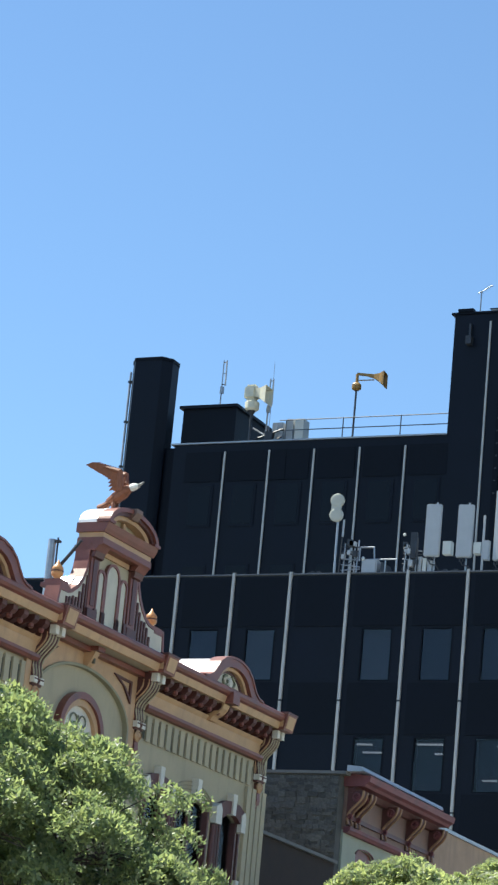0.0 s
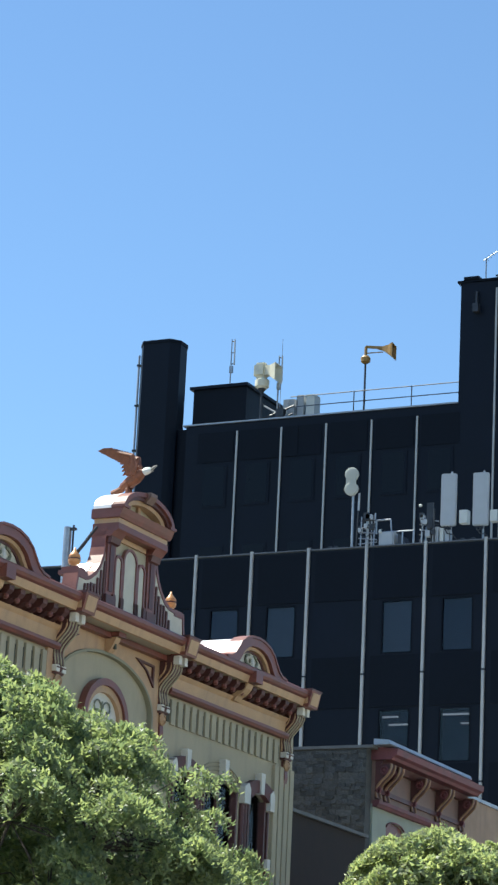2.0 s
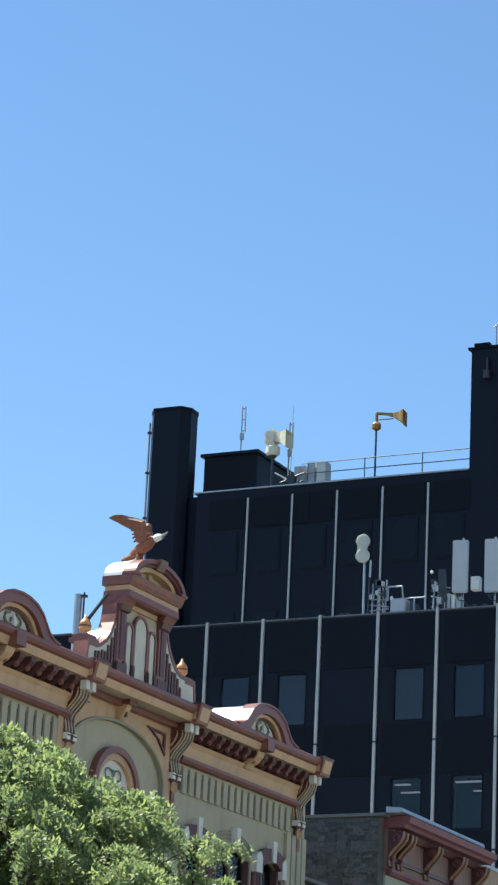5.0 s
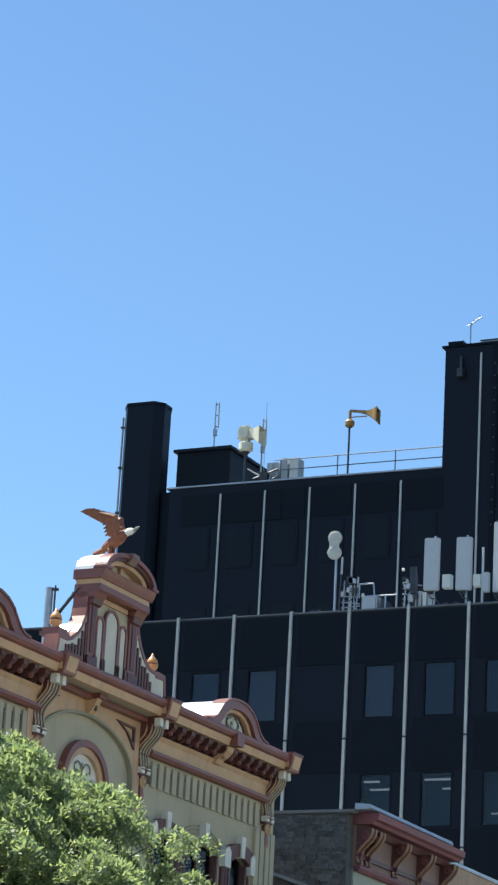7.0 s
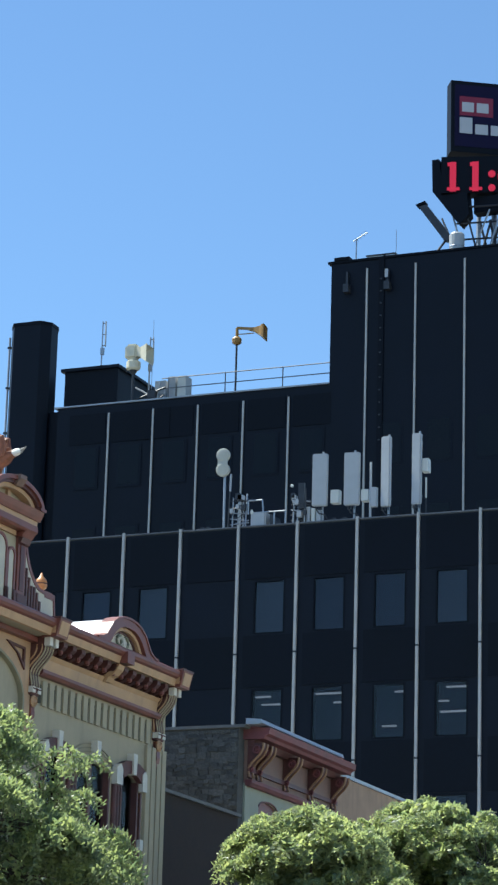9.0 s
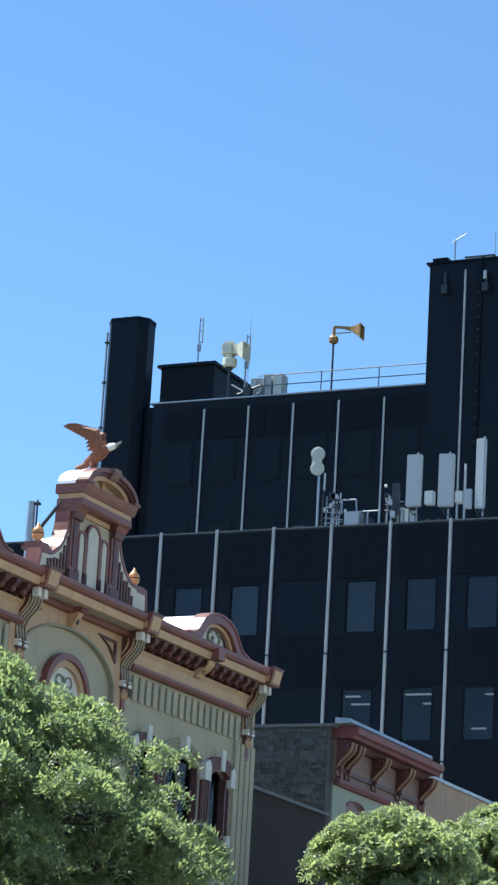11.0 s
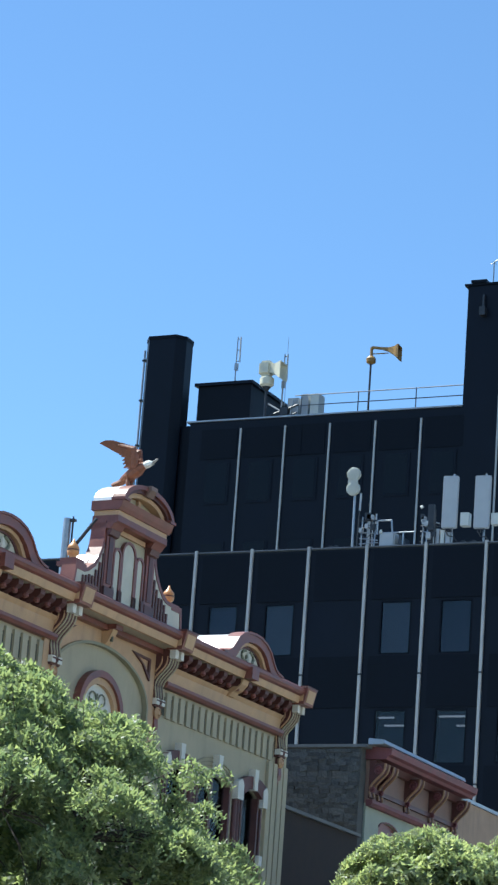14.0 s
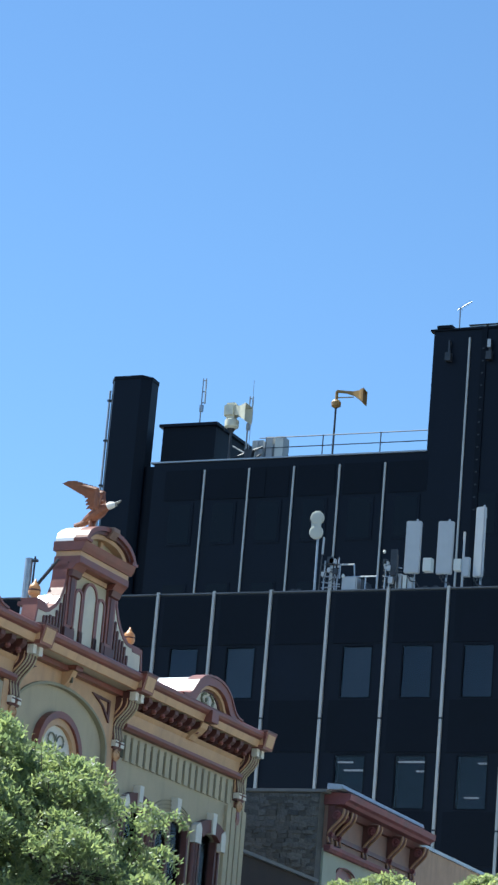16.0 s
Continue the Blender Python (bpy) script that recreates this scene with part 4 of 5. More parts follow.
part("cornice_bed", run_y(bmesh.new(), [(XF + 0.03, 10.60), (XF + 0.14, 10.60), (XF + 0.22, 10.718), (XF + 0.03, 10.718)], RY0, RY1 - 0.15), "maroon_dark", red)
part("flashing", run_y(bmesh.new(), [(XF + 0.10, 11.002), (XF + 0.40, 11.0), (XF + 0.47, 11.02), (XF + 0.44, 11.10), (XF + 0.10, 11.13)], RY0 - 0.30, RY1 - 0.62), "coping", red, "pale grey metal flashing")
for yb in (52.22, 52.70, 54.24, 55.72, 57.16):
    w = [(XF + 0.04 + 0.34 * (1 - i / 12) ** 1.2 + 0.06 * math.sin(i / 12 * math.tau * 1.1), 10.64 - 0.72 * i / 12) for i in range(13)]
    br = part("bracket", run_y(bmesh.new(), w + [(XF + 0.03, 9.90), (XF + 0.03, 10.64)], yb - 0.11, yb + 0.11), "maroon_dark", red)
    for y in (yb - 0.112, yb + 0.10):
        part("gilded_edge", tube(bmesh.new(), [(x + 0.012, y, z) for x, z in w], [0.026] * 13, 6), "gold", br, "gilded edge")
    for x, z, r in ((XF + 0.24, 10.50, 0.10), (XF + 0.13, 10.08, 0.065)):
        bm = lathe(bmesh.new(), (x, yb - 0.115, z), [(r * 0.2, 0.03), (r * 0.55, 0.0), (r * 0.6, 0.035), (r * 0.85, 0.035), (r, 0.0)], 12, (0, -1, 0))
        part("volute", bm, "red", br)
# rubble side wall, stone by stone
rub = part("rubble_wall", Box(-34, XF - 0.05, RY0 - 0.30, RY0 - 0.002, 0, 10.93), "mortar", red, "grey rubble side wall")
part("rubble_coping", Box(-34.05, XF + 0.1, RY0 - 0.36, RY0 + 0.1, 10.932, 10.995), "stonecap", rub)

# ---- tan parapet building and a low one beyond it
tanb = thing("tan_brick_building", (-27, 62, 0), "plain tan brick building with a pale coping", "building")
part("wall", Box(-34, XF, 57.36, 66.9, 0, 10.77), "tanbrick", tanb)
part("coping", Box(-34.05, XF + 0.05, 57.365, 66.92, 10.772, 10.85), "coping", tanb)
part("end_pier", Box(XF + 0.002, XF + 0.10, 65.9, 66.9, 0.2, 10.55), "red", tanb)
far = thing("low_flat_building", (-27, 71, 0), "low flat-roofed brick building", "building")
part("wall", Box(-34, XF - 0.1, 66.95, 75.2, 0, 7.6), "brown", far)
part("coping", Box(-34.05, XF - 0.05, 66.955, 75.22, 7.602, 7.72), "coping", far)

# ---- antennas on the ledge of the office building
YL = 75.75


def panel_antenna(x, z0, z1, w, turn, label, box_at=None):
    a = thing("panel_antenna", (x, YL, LEDGE), label, "antenna", "panel antennas on the ledge")
    bm = Box(-w / 2, w / 2, -0.10, 0.06, z0 - LEDGE, z1 - LEDGE)
    bmesh.ops.bevel(bm, geom=bm.edges[:], offset=0.025, segments=2, affect="EDGES")
    bmesh.ops.rotate(bm, verts=bm.verts, cent=(0, 0, 0), matrix=Matrix.Rotation(radians(turn), 3, "Z"))
    bmesh.ops.translate(bm, verts=bm.verts, vec=(x, YL - 0.05, LEDGE))
    part("radome", bm, "plastic", a)
    part("mast", Rod((x + 0.02, YL + 0.12, LEDGE + 0.03), (x + 0.02, YL + 0.12, z1 + 0.12), 0.035), "steel", a)
    for z in (z0 + 0.25, z1 - 0.3):
        part("clamp", Box(x - 0.07, x + 0.11, YL + 0.0, YL + 0.17, z, z + 0.09), "darksteel", a)
    part("foot", Box(x - 0.16, x + 0.2, YL - 0.05, YL + 0.3, LEDGE + 0.03, LEDGE + 0.09), "steel", a)
    for i in range(3):
        part("connector", Rod((x - 0.12 + i * 0.1, YL - 0.06, z0 - 0.12), (x - 0.12 + i * 0.1, YL - 0.06, z0 + 0.01), 0.022, n=6), "darksteel", a)
    part("cable", tube(bmesh.new(), [(x - 0.1, YL - 0.05, z0 - 0.1), (x - 0.05, YL, z0 - 0.22), (x + 0.12, YL + 0.05, z0 - 0.25), (x + 0.3, YL + 0.1, LEDGE + 0.06)], [0.02] * 4, 6), "darksteel", a)
    if box_at:
        bx, bz, bw, bh = box_at
        part("radio_unit", Box(bx, bx + bw, YL - 0.02, YL + 0.25, bz, bz + bh), "offwhite", a, "white radio unit")
    return a


panel_antenna(-29.72, 22.17, 23.86, 0.49, 8, "grey panel antenna with a white radio unit", (-29.38, 22.26, 0.27, 0.42))
panel_antenna(-28.645, 22.12, 23.82, 0.50, 8, "grey panel antenna with a rod on top", (-28.36, 22.26, 0.24, 0.36))
panel_antenna(-27.51, 22.0, 24.25, 0.31, -8, "tall pale panel antenna on a mast")
panel_antenna(-26.50, 22.0, 24.27, 0.30, -6, "tall pale panel antenna beside small radio boxes", (-26.36, 23.05, 0.20, 0.42))
part_bits = thing("rod_antenna", (-28.02, YL, LEDGE), "thin rod antenna with a grey box", "antenna")
part("rod", Rod((-28.05, YL, LEDGE + 0.03), (-28.05, YL, 23.48), 0.04), "plastic", part_bits)
part("base_box", Box(-28.02, -27.84, YL - 0.06, YL + 0.12, 22.05, 22.66), "plastic", part_bits)
slim = thing("slim_antenna", (-26.22, YL, LEDGE), "short white rod antenna on a pole", "antenna")
part("rod", Rod((-26.22, YL, 22.20), (-26.22, YL, 22.85), 0.03), "offwhite", slim)
part("pole", Rod((-26.22, YL, LEDGE + 0.03), (-26.22, YL, 22.2), 0.018), "darksteel", slim)

# twin round dishes on a pole
dish = thing("twin_dish", (-33.05, YL, LEDGE), "two pale round dish covers stacked on a pole", "antenna")
for z, r in ((24.10, 0.225), (23.62, 0.225)):
    bm = lathe(bmesh.new(), (-33.08, YL - 0.02, z), [(r * 0.9, -0.05), (r, -0.03), (r, 0.06), (r * 0.96, 0.08), (r * 0.7, 0.095), (0.01, 0.10)], 24, (0.12, -1, 0))
    part("radome", bm, "dish", dish, smooth=False)
part("neck", Box(-33.25, -32.93, YL - 0.10, YL - 0.02, 23.70, 24.02), "dish", dish)
part("pole", Rod((-33.03, YL + 0.05, LEDGE + 0.03), (-33.05, YL + 0.05, 24.0), 0.04), "steel", dish)

# cabinet, pipes and brackets on the ledge
side_pole = thing("pole_antenna", (-32.81, YL, LEDGE), "slim grey pole antenna beside the twin dishes", "antenna")
part("pole", Rod((-32.86, YL, LEDGE + 0.03), (-32.82, YL, 23.1), 0.022), "darksteel", side_pole)
part("rod", Rod((-32.82, YL, 22.9), (-32.81, YL, 23.46), 0.035), "plastic", side_pole)
gear = thing("radio_cabinet", (-31.7, YL + 0.3, LEDGE), "pale blue-grey radio cabinet with pipe frame", "cabinet")
bm = Box(-32.10, -31.58, YL, YL + 0.6, LEDGE + 0.03, 22.16)
bmesh.ops.bevel(bm, geom=bm.edges[:], offset=0.04, segments=2, affect="EDGES")
part("case", bm, "plastic", gear)
bm = bmesh.new()
for p, q in (((-32.2, 22.1), (-32.2, 22.55)), ((-32.2, 22.55), (-31.72, 22.55)), ((-31.72, 22.55), (-31.68, 22.15)), ((-31.9, 22.14), (-30.92, 22.14)), ((-30.92, 22.14), (-30.92, LEDGE + 0.03)), ((-31.30, 22.14), (-31.30, LEDGE + 0.03))):
    rod(bm, (p[0], YL + 0.05, p[1]), (q[0], YL + 0.05, q[1]), 0.026)
part("pipe_frame", bm, "steel", gear)
part("lamp", lathe(bmesh.new(), (-32.05, YL, 22.10), [(0.04, 0), (0.06, 0.06), (0.03, 0.13)], 8), "offwhite", gear)
part("hood", run_y(bmesh.new(), [(-31.45, LEDGE + 0.04), (-31.15, LEDGE + 0.04), (-31.3, 22.0), (-31.45, 22.08)], YL + 0.05, YL + 0.5), "darksteel", gear)


def cluster(x, label, seed, top):
    rr = random.Random(seed)
    c = thing("antenna_mount", (x, YL, LEDGE), label, "antenna mount")
    for i in range(4):
        xx = x - 0.22 + i * 0.15
        part("pipe", Rod((xx, YL + rr.uniform(-.05, .2), LEDGE + 0.03), (xx + rr.uniform(-.05, .05), YL + rr.uniform(-.05, .2), top - rr.uniform(0, 0.6)), 0.025), rr.choice(["steel", "darksteel"]), c)
    for i in range(5):
        z = LEDGE + 0.2 + i * (top - LEDGE - 0.5) / 5
        part("crossbar", Rod((x - 0.3, YL + 0.03, z), (x + 0.33, YL + 0.06, z + rr.uniform(-.12, .12)), 0.02), rr.choice(["steel", "darksteel"]), c)
    for i in range(6):
        xx, z, s = x + rr.uniform(-.25, .25), rr.uniform(LEDGE + 0.1, top - 0.4), rr.uniform(0.08, 0.17)
        bm = Box(xx - s / 2, xx + s / 2, YL - 0.08, YL + 0.08, z, z + s * 1.3)
        part("clamp_box", bm, rr.choice(["darksteel", "darksteel", "plastic"]), c)
    part("cable_loop", tube(bmesh.new(), [(x + 0.2 * math.cos(k * 0.6), YL - 0.06, LEDGE + 0.4 + 0.25 * math.sin(k * 0.6) + 0.03 * k) for k in range(10)], [0.014] * 10, 5), "darksteel", c)
    return c


cluster(-32.50, "dark cluster of pipes and clamps on the ledge", 3, 23.05)
cl = cluster(-30.42, "grey pipes and small boxes bolted together", 8, 22.95)
part("white_knob", lathe(bmesh.new(), (-30.68, YL - 0.05, 22.86), [(0.03, 0), (0.06, 0.05), (0.02, 0.1)], 8), "offwhite", cl)
part("slab", Box(-30.46, -30.26, YL - 0.05, YL + 0.05, 22.15, 22.98), "darksteel", cl)
low = thing("equipment_box", (-30.05, YL, LEDGE), "small grey equipment boxes beside the antennas", "box")
for i, (x, w, h) in enumerate(((-30.28, 0.20, 0.55), (-30.03, 0.12, 0.5), (-29.86, 0.14, 0.42))):
    part("case", Box(x, x + w, YL + 0.02, YL + 0.3, LEDGE + 0.03, LEDGE + 0.05 + h), ("plastic", "offwhite", "plastic")[i], low)
for x in (-34.45, -33.75, -33.55, -28.9, -29.25):
    lug = thing("roof_lug", (x, YL, LEDGE), "small dark steel fixing on the ledge", "fixing", "fixings along the ledge")
    part("post", Box(x - 0.05, x + 0.05, YL - 0.05, YL + 0.05, LEDGE + 0.03, LEDGE + 0.17), "darksteel", lug)
    part("plate", Box(x - 0.12, x + 0.10, YL - 0.07, YL + 0.07, LEDGE + 0.10, LEDGE + 0.13), "darksteel", lug)

# ---- roof of the upper block
YR = 97.0
rail = thing("roof_railing", (-41, YR, ROOFZ), "thin grey steel railing along the roof edge", "railing")
for z in (34.0, 33.56):
    part("rail", Rod((-45.3, YR, z), (-37.42, YR, z), 0.022, n=6), "rail", rail)
for x in (-45.0, -42.42, -39.85, -37.6):
    part("post", Rod((x, YR, ROOFZ - 0.15), (x, YR, 34.02), 0.026, n=6), "rail", rail)


def horn_siren(x, y, z0, zs, paint, label, away, size):
    s = thing("horn_siren", (x, y, ROOFZ - 0.15), label, "siren")
    part("pole", Rod((x, y, ROOFZ - 0.15), (x, y, zs - 0.2), 0.045), "darksteel", s)
    part("rotor_case", lathe(bmesh.new(), (x, y, zs - 0.33 * size), [(0.10 * size, 0), (0.20 * size, 0.07 * size), (0.21 * size, 0.24 * size), (0.14 * size, 0.33 * size), (0.07 * size, 0.36 * size)], 12), paint, s)
    part("neck", Rod((x, y, zs), (x, y, zs + 0.40 * size), 0.07 * size), paint, s)
    a = Vector(away).normalized()
    top = Vector((x, y, zs + 0.36 * size))
    up = Vector((0, 0, 1))
    sd = a.cross(up)
    bm = bmesh.new()
    rings = []
    for d, h, w, dz in ((0.0, 0.05, 0.05, 0.05), (0.35, 0.05, 0.05, 0.0), (0.60, 0.08, 0.09, -0.07), (0.82, 0.18, 0.20, -0.16), (0.93, 0.27, 0.30, -0.21), (1.0, 0.31, 0.33, -0.22)):
        c = top + a * d * size * 1.25 + up * dz * size
        rings.append([bm.verts.new(c + up * sz * h * size + sd * sx * w * size) for sx, sz in ((-1, -1), (1, -1), (1, 1), (-1, 1))])
    for r0, r1 in zip(rings, rings[1:]):
        for k in range(4):
            bm.faces.new((r0[k], r0[(k + 1) % 4], r1[(k + 1) % 4], r1[k]))
    bm.faces.new(rings[0][::-1])
    horn = part("horn", bm, paint, s)
    part("stay", Rod((x, y, zs + 0.12 * size), top + a * 0.75 * size + up * -0.22 * size, 0.025 * size), paint, s)
    return s


horn_siren(-42.04, 97.2, ROOFZ, 35.56, "yellow", "yellow horn siren on a thin pole", (1, 0.12, 0), 0.98)
# rotating siren
ws = thing("rotating_siren", (-46.38, 96.42, ROOFZ - 0.15), "ivory rotating siren with a round flared horn", "siren")
sx, sy, sz = -46.38, 96.42, 34.98
part("pole", Rod((sx, sy, ROOFZ - 0.15), (sx, sy, 34.2), 0.06), "darksteel", ws)
part("bracket", lathe(bmesh.new(), (sx, sy, 34.08), [(0.05, 0), (0.2, 0.22)], 10), "darksteel", ws)
part("motor", lathe(bmesh.new(), (sx, sy, 34.28), [(0.20, 0), (0.30, 0.08), (0.30, 0.36), (0.18, 0.45)], 14), "ivory", ws)


def flare(x, rings):
    """Four-sided horn with a wall, opening along x."""
    bm = bmesh.new()
    loops = [[bm.verts.new((x + d, sy + a * w, z + b * h)) for a, b in ((-1, -1), (1, -1), (1, 1), (-1, 1))] for d, z, w, h in rings]
    for p, q in zip(loops, loops[1:]):
        for k in range(4):
            bm.faces.new((p[k], p[(k + 1) % 4], q[(k + 1) % 4], q[k]))
    bm.faces.new(loops[0][::-1])
    bm.faces.new(loops[-1])
    return bm


horn = flare(sx, [(0.18, 35.06, 0.16, 0.17), (0.42, 35.0, 0.22, 0.23), (0.62, 34.93, 0.32, 0.33), (0.74, 34.91, 0.37, 0.38), (0.73, 34.91, 0.34, 0.35), (0.60, 34.93, 0.29, 0.30), (0.42, 35.0, 0.18, 0.19)])
part("horn", horn, "ivory", ws, "square flared horn")
rear = Box(sx - 0.34, sx + 0.24, sy - 0.26, sy + 0.26, sz - 0.25, sz + 0.42)
bmesh.ops.bevel(rear, geom=rear.edges[:], offset=0.11, segments=2, affect="EDGES")
part("rotor_case", rear, "ivory", ws)
part("side_rod", Rod((sx - 0.3, sy, sz - 0.75), (sx - 0.3, sy, sz - 0.3), 0.03), "darksteel", ws)


def whip(x, y, z0, z1, r, label, forked):
    w = thing("whip_antenna", (x, y, z0), label, "antenna", "antennas on the roof")
    part("mast", Rod((x, y, z0), (x, y, z1), r, r * 0.7, n=6), "steel", w)
    if forked:
        part("element", Rod((x + 0.16, y, z1 - 1.15), (x + 0.14, y, z1 - 0.02), 0.035), "plastic", w)
        for z in (z1 - 1.1, z1 - 0.6, z1 - 0.1):
            part("bracket", Rod((x, y, z), (x + 0.16, y, z), 0.02), "darksteel", w)
        part("coupler", Box(x - 0.05, x + 0.1, y - 0.05, y + 0.05, z1 - 1.5, z1 - 1.2), "steel", w)


whip(-48.32, 97.3, 34.58, 36.92, 0.035, "grey twin-element antenna on the machine room", True)
whip(-46.05, 97.3, ROOFZ - 0.15, 35.98, 0.045, "slim grey antenna mast on the roof", True)
whip(-45.83, 97.1, ROOFZ - 0.15, 36.65, 0.014, "very thin whip antenna on the roof", False)
for x0, x1, z1, m in ((-45.72, -45.22, 33.98, "plastic"), (-45.08, -44.79, 34.12, "plastic"), (-44.68, -44.30, 34.11, "offwhite")):
    b = thing("roof_unit", ((x0 + x1) / 2, 97.4, ROOFZ), "pale grey rooftop equipment box on feet", "equipment box", "boxes on the roof")
    bm = Box(x0, x1, 97.2, 97.8, ROOFZ + 0.15, z1)
    part("case", bm, m, b)
    for x in (x0 + 0.05, x1 - 0.1):
        part("foot", Box(x, x + 0.05, 97.3, 97.7, ROOFZ - 0.15, ROOFZ + 0.15), "darksteel", b)
frame_s = thing("pipe_bracing", (-46, 97.0, ROOFZ), "tangled steel bracing pipes on the roof", "bracing")
for i, (p, q) in enumerate((((-46.6, 33.1), (-45.1, 33.6)), ((-46.5, 33.7), (-45.3, 33.0)), ((-46.1, 32.8), (-45.2, 33.3)), ((-45.4, 33.9), (-45.6, 32.7)))):
    part("pipe", Rod((p[0], 96.9 + 0.05 * i, p[1]), (q[0], 96.95 + 0.05 * i, q[1]), 0.04, n=6), "steel" if i % 2 else "darksteel", frame_s)
part("box", Box(-45.9, -45.55, 96.85, 97.15, 33.15, 33.5), "darksteel", frame_s)

# fixings on the tall block
for x, z in ((-36.67, 36.5), (-34.92, 36.45)):
    lp = thing("flood_lamp", (x, DUP - 0.2, z), "small dark floodlight fixed to the wall", "lamp")
    part("case", Box(x - 0.12, x + 0.12, DUP - 0.30, DUP - 0.025, z, z + 0.35), "darksteel", lp)
    part("arm", Box(x - 0.04, x + 0.04, DUP - 0.18, DUP - 0.024, z + 0.352, z + 0.9), "darksteel", lp)
    if x > -36:
        part("lens", Box(x - 0.07, x + 0.07, DUP - 0.31, DUP - 0.302, z + 0.5, z + 0.85), "plastic", lp)
lad = thing("cable_tray", (-35.2, DUP - 0.06, 30), "black cable tray with clips down the wall", "cable tray")
part("tray", Box(-35.33, -35.10, DUP - 0.08, DUP - 0.023, LEDGE + 0.5, 37.9), "black2", lad)
for i in range(14):
    z = 30.2 + i * 0.52
    part("clip", Box(-35.26, -35.18, DUP - 0.11, DUP - 0.082, z, z + 0.05), "darksteel", lad)
yg = thing("mast_antenna", (-36.3, 97, BLOCKZ + 0.22), "small white arm antenna on a thin mast", "antenna")
part("mast", Rod((-36.73, 97, BLOCKZ + 0.05), (-36.73, 97, 39.24), 0.03, n=6), "steel", yg)
part("boom", Rod((-36.86, 97, 39.13), (-36.25, 97, 39.46), 0.022, n=6), "offwhite", yg)
for k in range(4):
    part("element", Rod((-36.70 + k * 0.13, 96.8, 39.18 + k * 0.095), (-36.70 + k * 0.13, 97.2, 39.18 + k * 0.095), 0.008, n=5), "steel", yg)
whip(-34.99, 97.0, BLOCKZ + 0.05, 39.43, 0.016, "thin whip antenna on the tall block", False)
for x0, x1 in ((-36.1, -35.4), (-35.3, -34.9)):
    vb = thing("roof_vent", ((x0 + x1) / 2, 97, BLOCKZ), "low grey roof vent on the tall block", "vent")
    part("case", Box(x0, x1, 96.6, 97.2, BLOCKZ + 0.092, BLOCKZ + 0.40), "coping", vb)
    part("lid", Box(x0 - 0.04, x1 + 0.04, 96.55, 97.25, BLOCKZ + 0.402, BLOCKZ + 0.44), "darksteel", vb)

# ---- sign tower: advertising board over a lamp clock


def turned(bm, deg, at):
    bmesh.ops.rotate(bm, verts=bm.verts, cent=at, matrix=Matrix.Rotation(radians(deg), 3, "Z"))
    return bm


sx0, sy0 = -32.85, 97.5
board = thing("roof_sign", (sx0 + 2.2, sy0 + 1.4, BLOCKZ), "navy advertising board with red field on a rooftop frame", "sign")
ST = 32
part("cabinet", turned(Box(sx0, sx0 + 5.2, sy0, sy0 + 0.7, 42.80, 45.95), ST, (sx0, sy0, 0)), "black2", board)
part("face", turned(Box(sx0 + 0.16, sx0 + 5.04, sy0 - 0.02, sy0 - 0.002, 43.05, 45.78), ST, (sx0, sy0, 0)), "navy", board)
part("red_field", turned(Box(sx0 + 0.36, sx0 + 1.78, sy0 - 0.034, sy0 - 0.022, 44.42, 45.26), ST, (sx0, sy0, 0)), "signred", board)
for i in range(2):
    part("mark", turned(Box(sx0 + 0.46 + i * 0.62, sx0 + 0.96 + i * 0.62, sy0 - 0.05, sy0 - 0.036, 44.58, 45.00), ST, (sx0, sy0, 0)), "signwhite", board, "plain white block")
for i in range(4):
    part("mark", turned(Box(sx0 + 0.36 + i * 0.66, sx0 + 0.90 + i * 0.66, sy0 - 0.05, sy0 - 0.036, 43.62, 44.06 + (0.26 if i in (0, 3) else 0)), ST, (sx0, sy0, 0)), "signwhite", board, "plain white block")
clock = thing("lamp_clock", (sx0 + 1.6, sy0 + 0.6, BLOCKZ), "black clock display with red lamp digits", "clock")
CT = 16
part("cabinet", turned(Box(-33.18, -28.6, 97.3, 98.0, 40.92, 42.50), CT, (-33.18, 97.3, 0)), "black2", clock)
bm = bmesh.new()
prism(bm, [(-33.66, 97.5, 42.50), (-33.36, 97.5, 42.50), (-33.16, 97.5, 41.2), (-32.15, 97.5, 40.9), (-32.05, 97.5, 39.95), (-32.45, 97.5, 39.52), (-33.62, 97.5, 41.1)], (0, 0.6, 0))
part("side_shroud", bm, "black2", clock)
fc = bpy.data.curves.new("digits", "FONT")
fc.body, fc.size, fc.extrude, fc.offset, fc.space_character = "11:0", 1.75, 0.02, 0.045, 1.05
tmp = new("digits_text", fc)
bpy.context.view_layer.update()
dm = bpy.data.meshes.new_from_object(tmp)
bpy.data.objects.remove(tmp)
dm.materials.clear()
dm.materials.append(M["led"])
dg = new("digits", dm)
dg.parent = clock
dg.matrix_basis = Matrix.Translation(Vector((-33.12, 97.24, 41.0)) - ROOT[clock]) @ Matrix.Rotation(radians(CT), 4, "Z") @ Matrix.Rotation(radians(90), 4, "X")
tagged(dg, "red lamp digits")
for u in (0.50, 1.42):
    part("digit_foot", turned(Box(-33.18 + u - 0.26, -33.18 + u + 0.26, 97.21, 97.235, 41.0, 41.13), CT, (-33.18, 97.3, 0)), "led", clock)
    part("digit_flag", turned(Box(-33.18 + u - 0.24, -33.18 + u - 0.05, 97.21, 97.235, 42.06, 42.22), CT, (-33.18, 97.3, 0)), "led", clock)
tower = thing("lattice_tower", (-31, 98, BLOCKZ), "steel lattice tower holding up the roof sign", "tower")
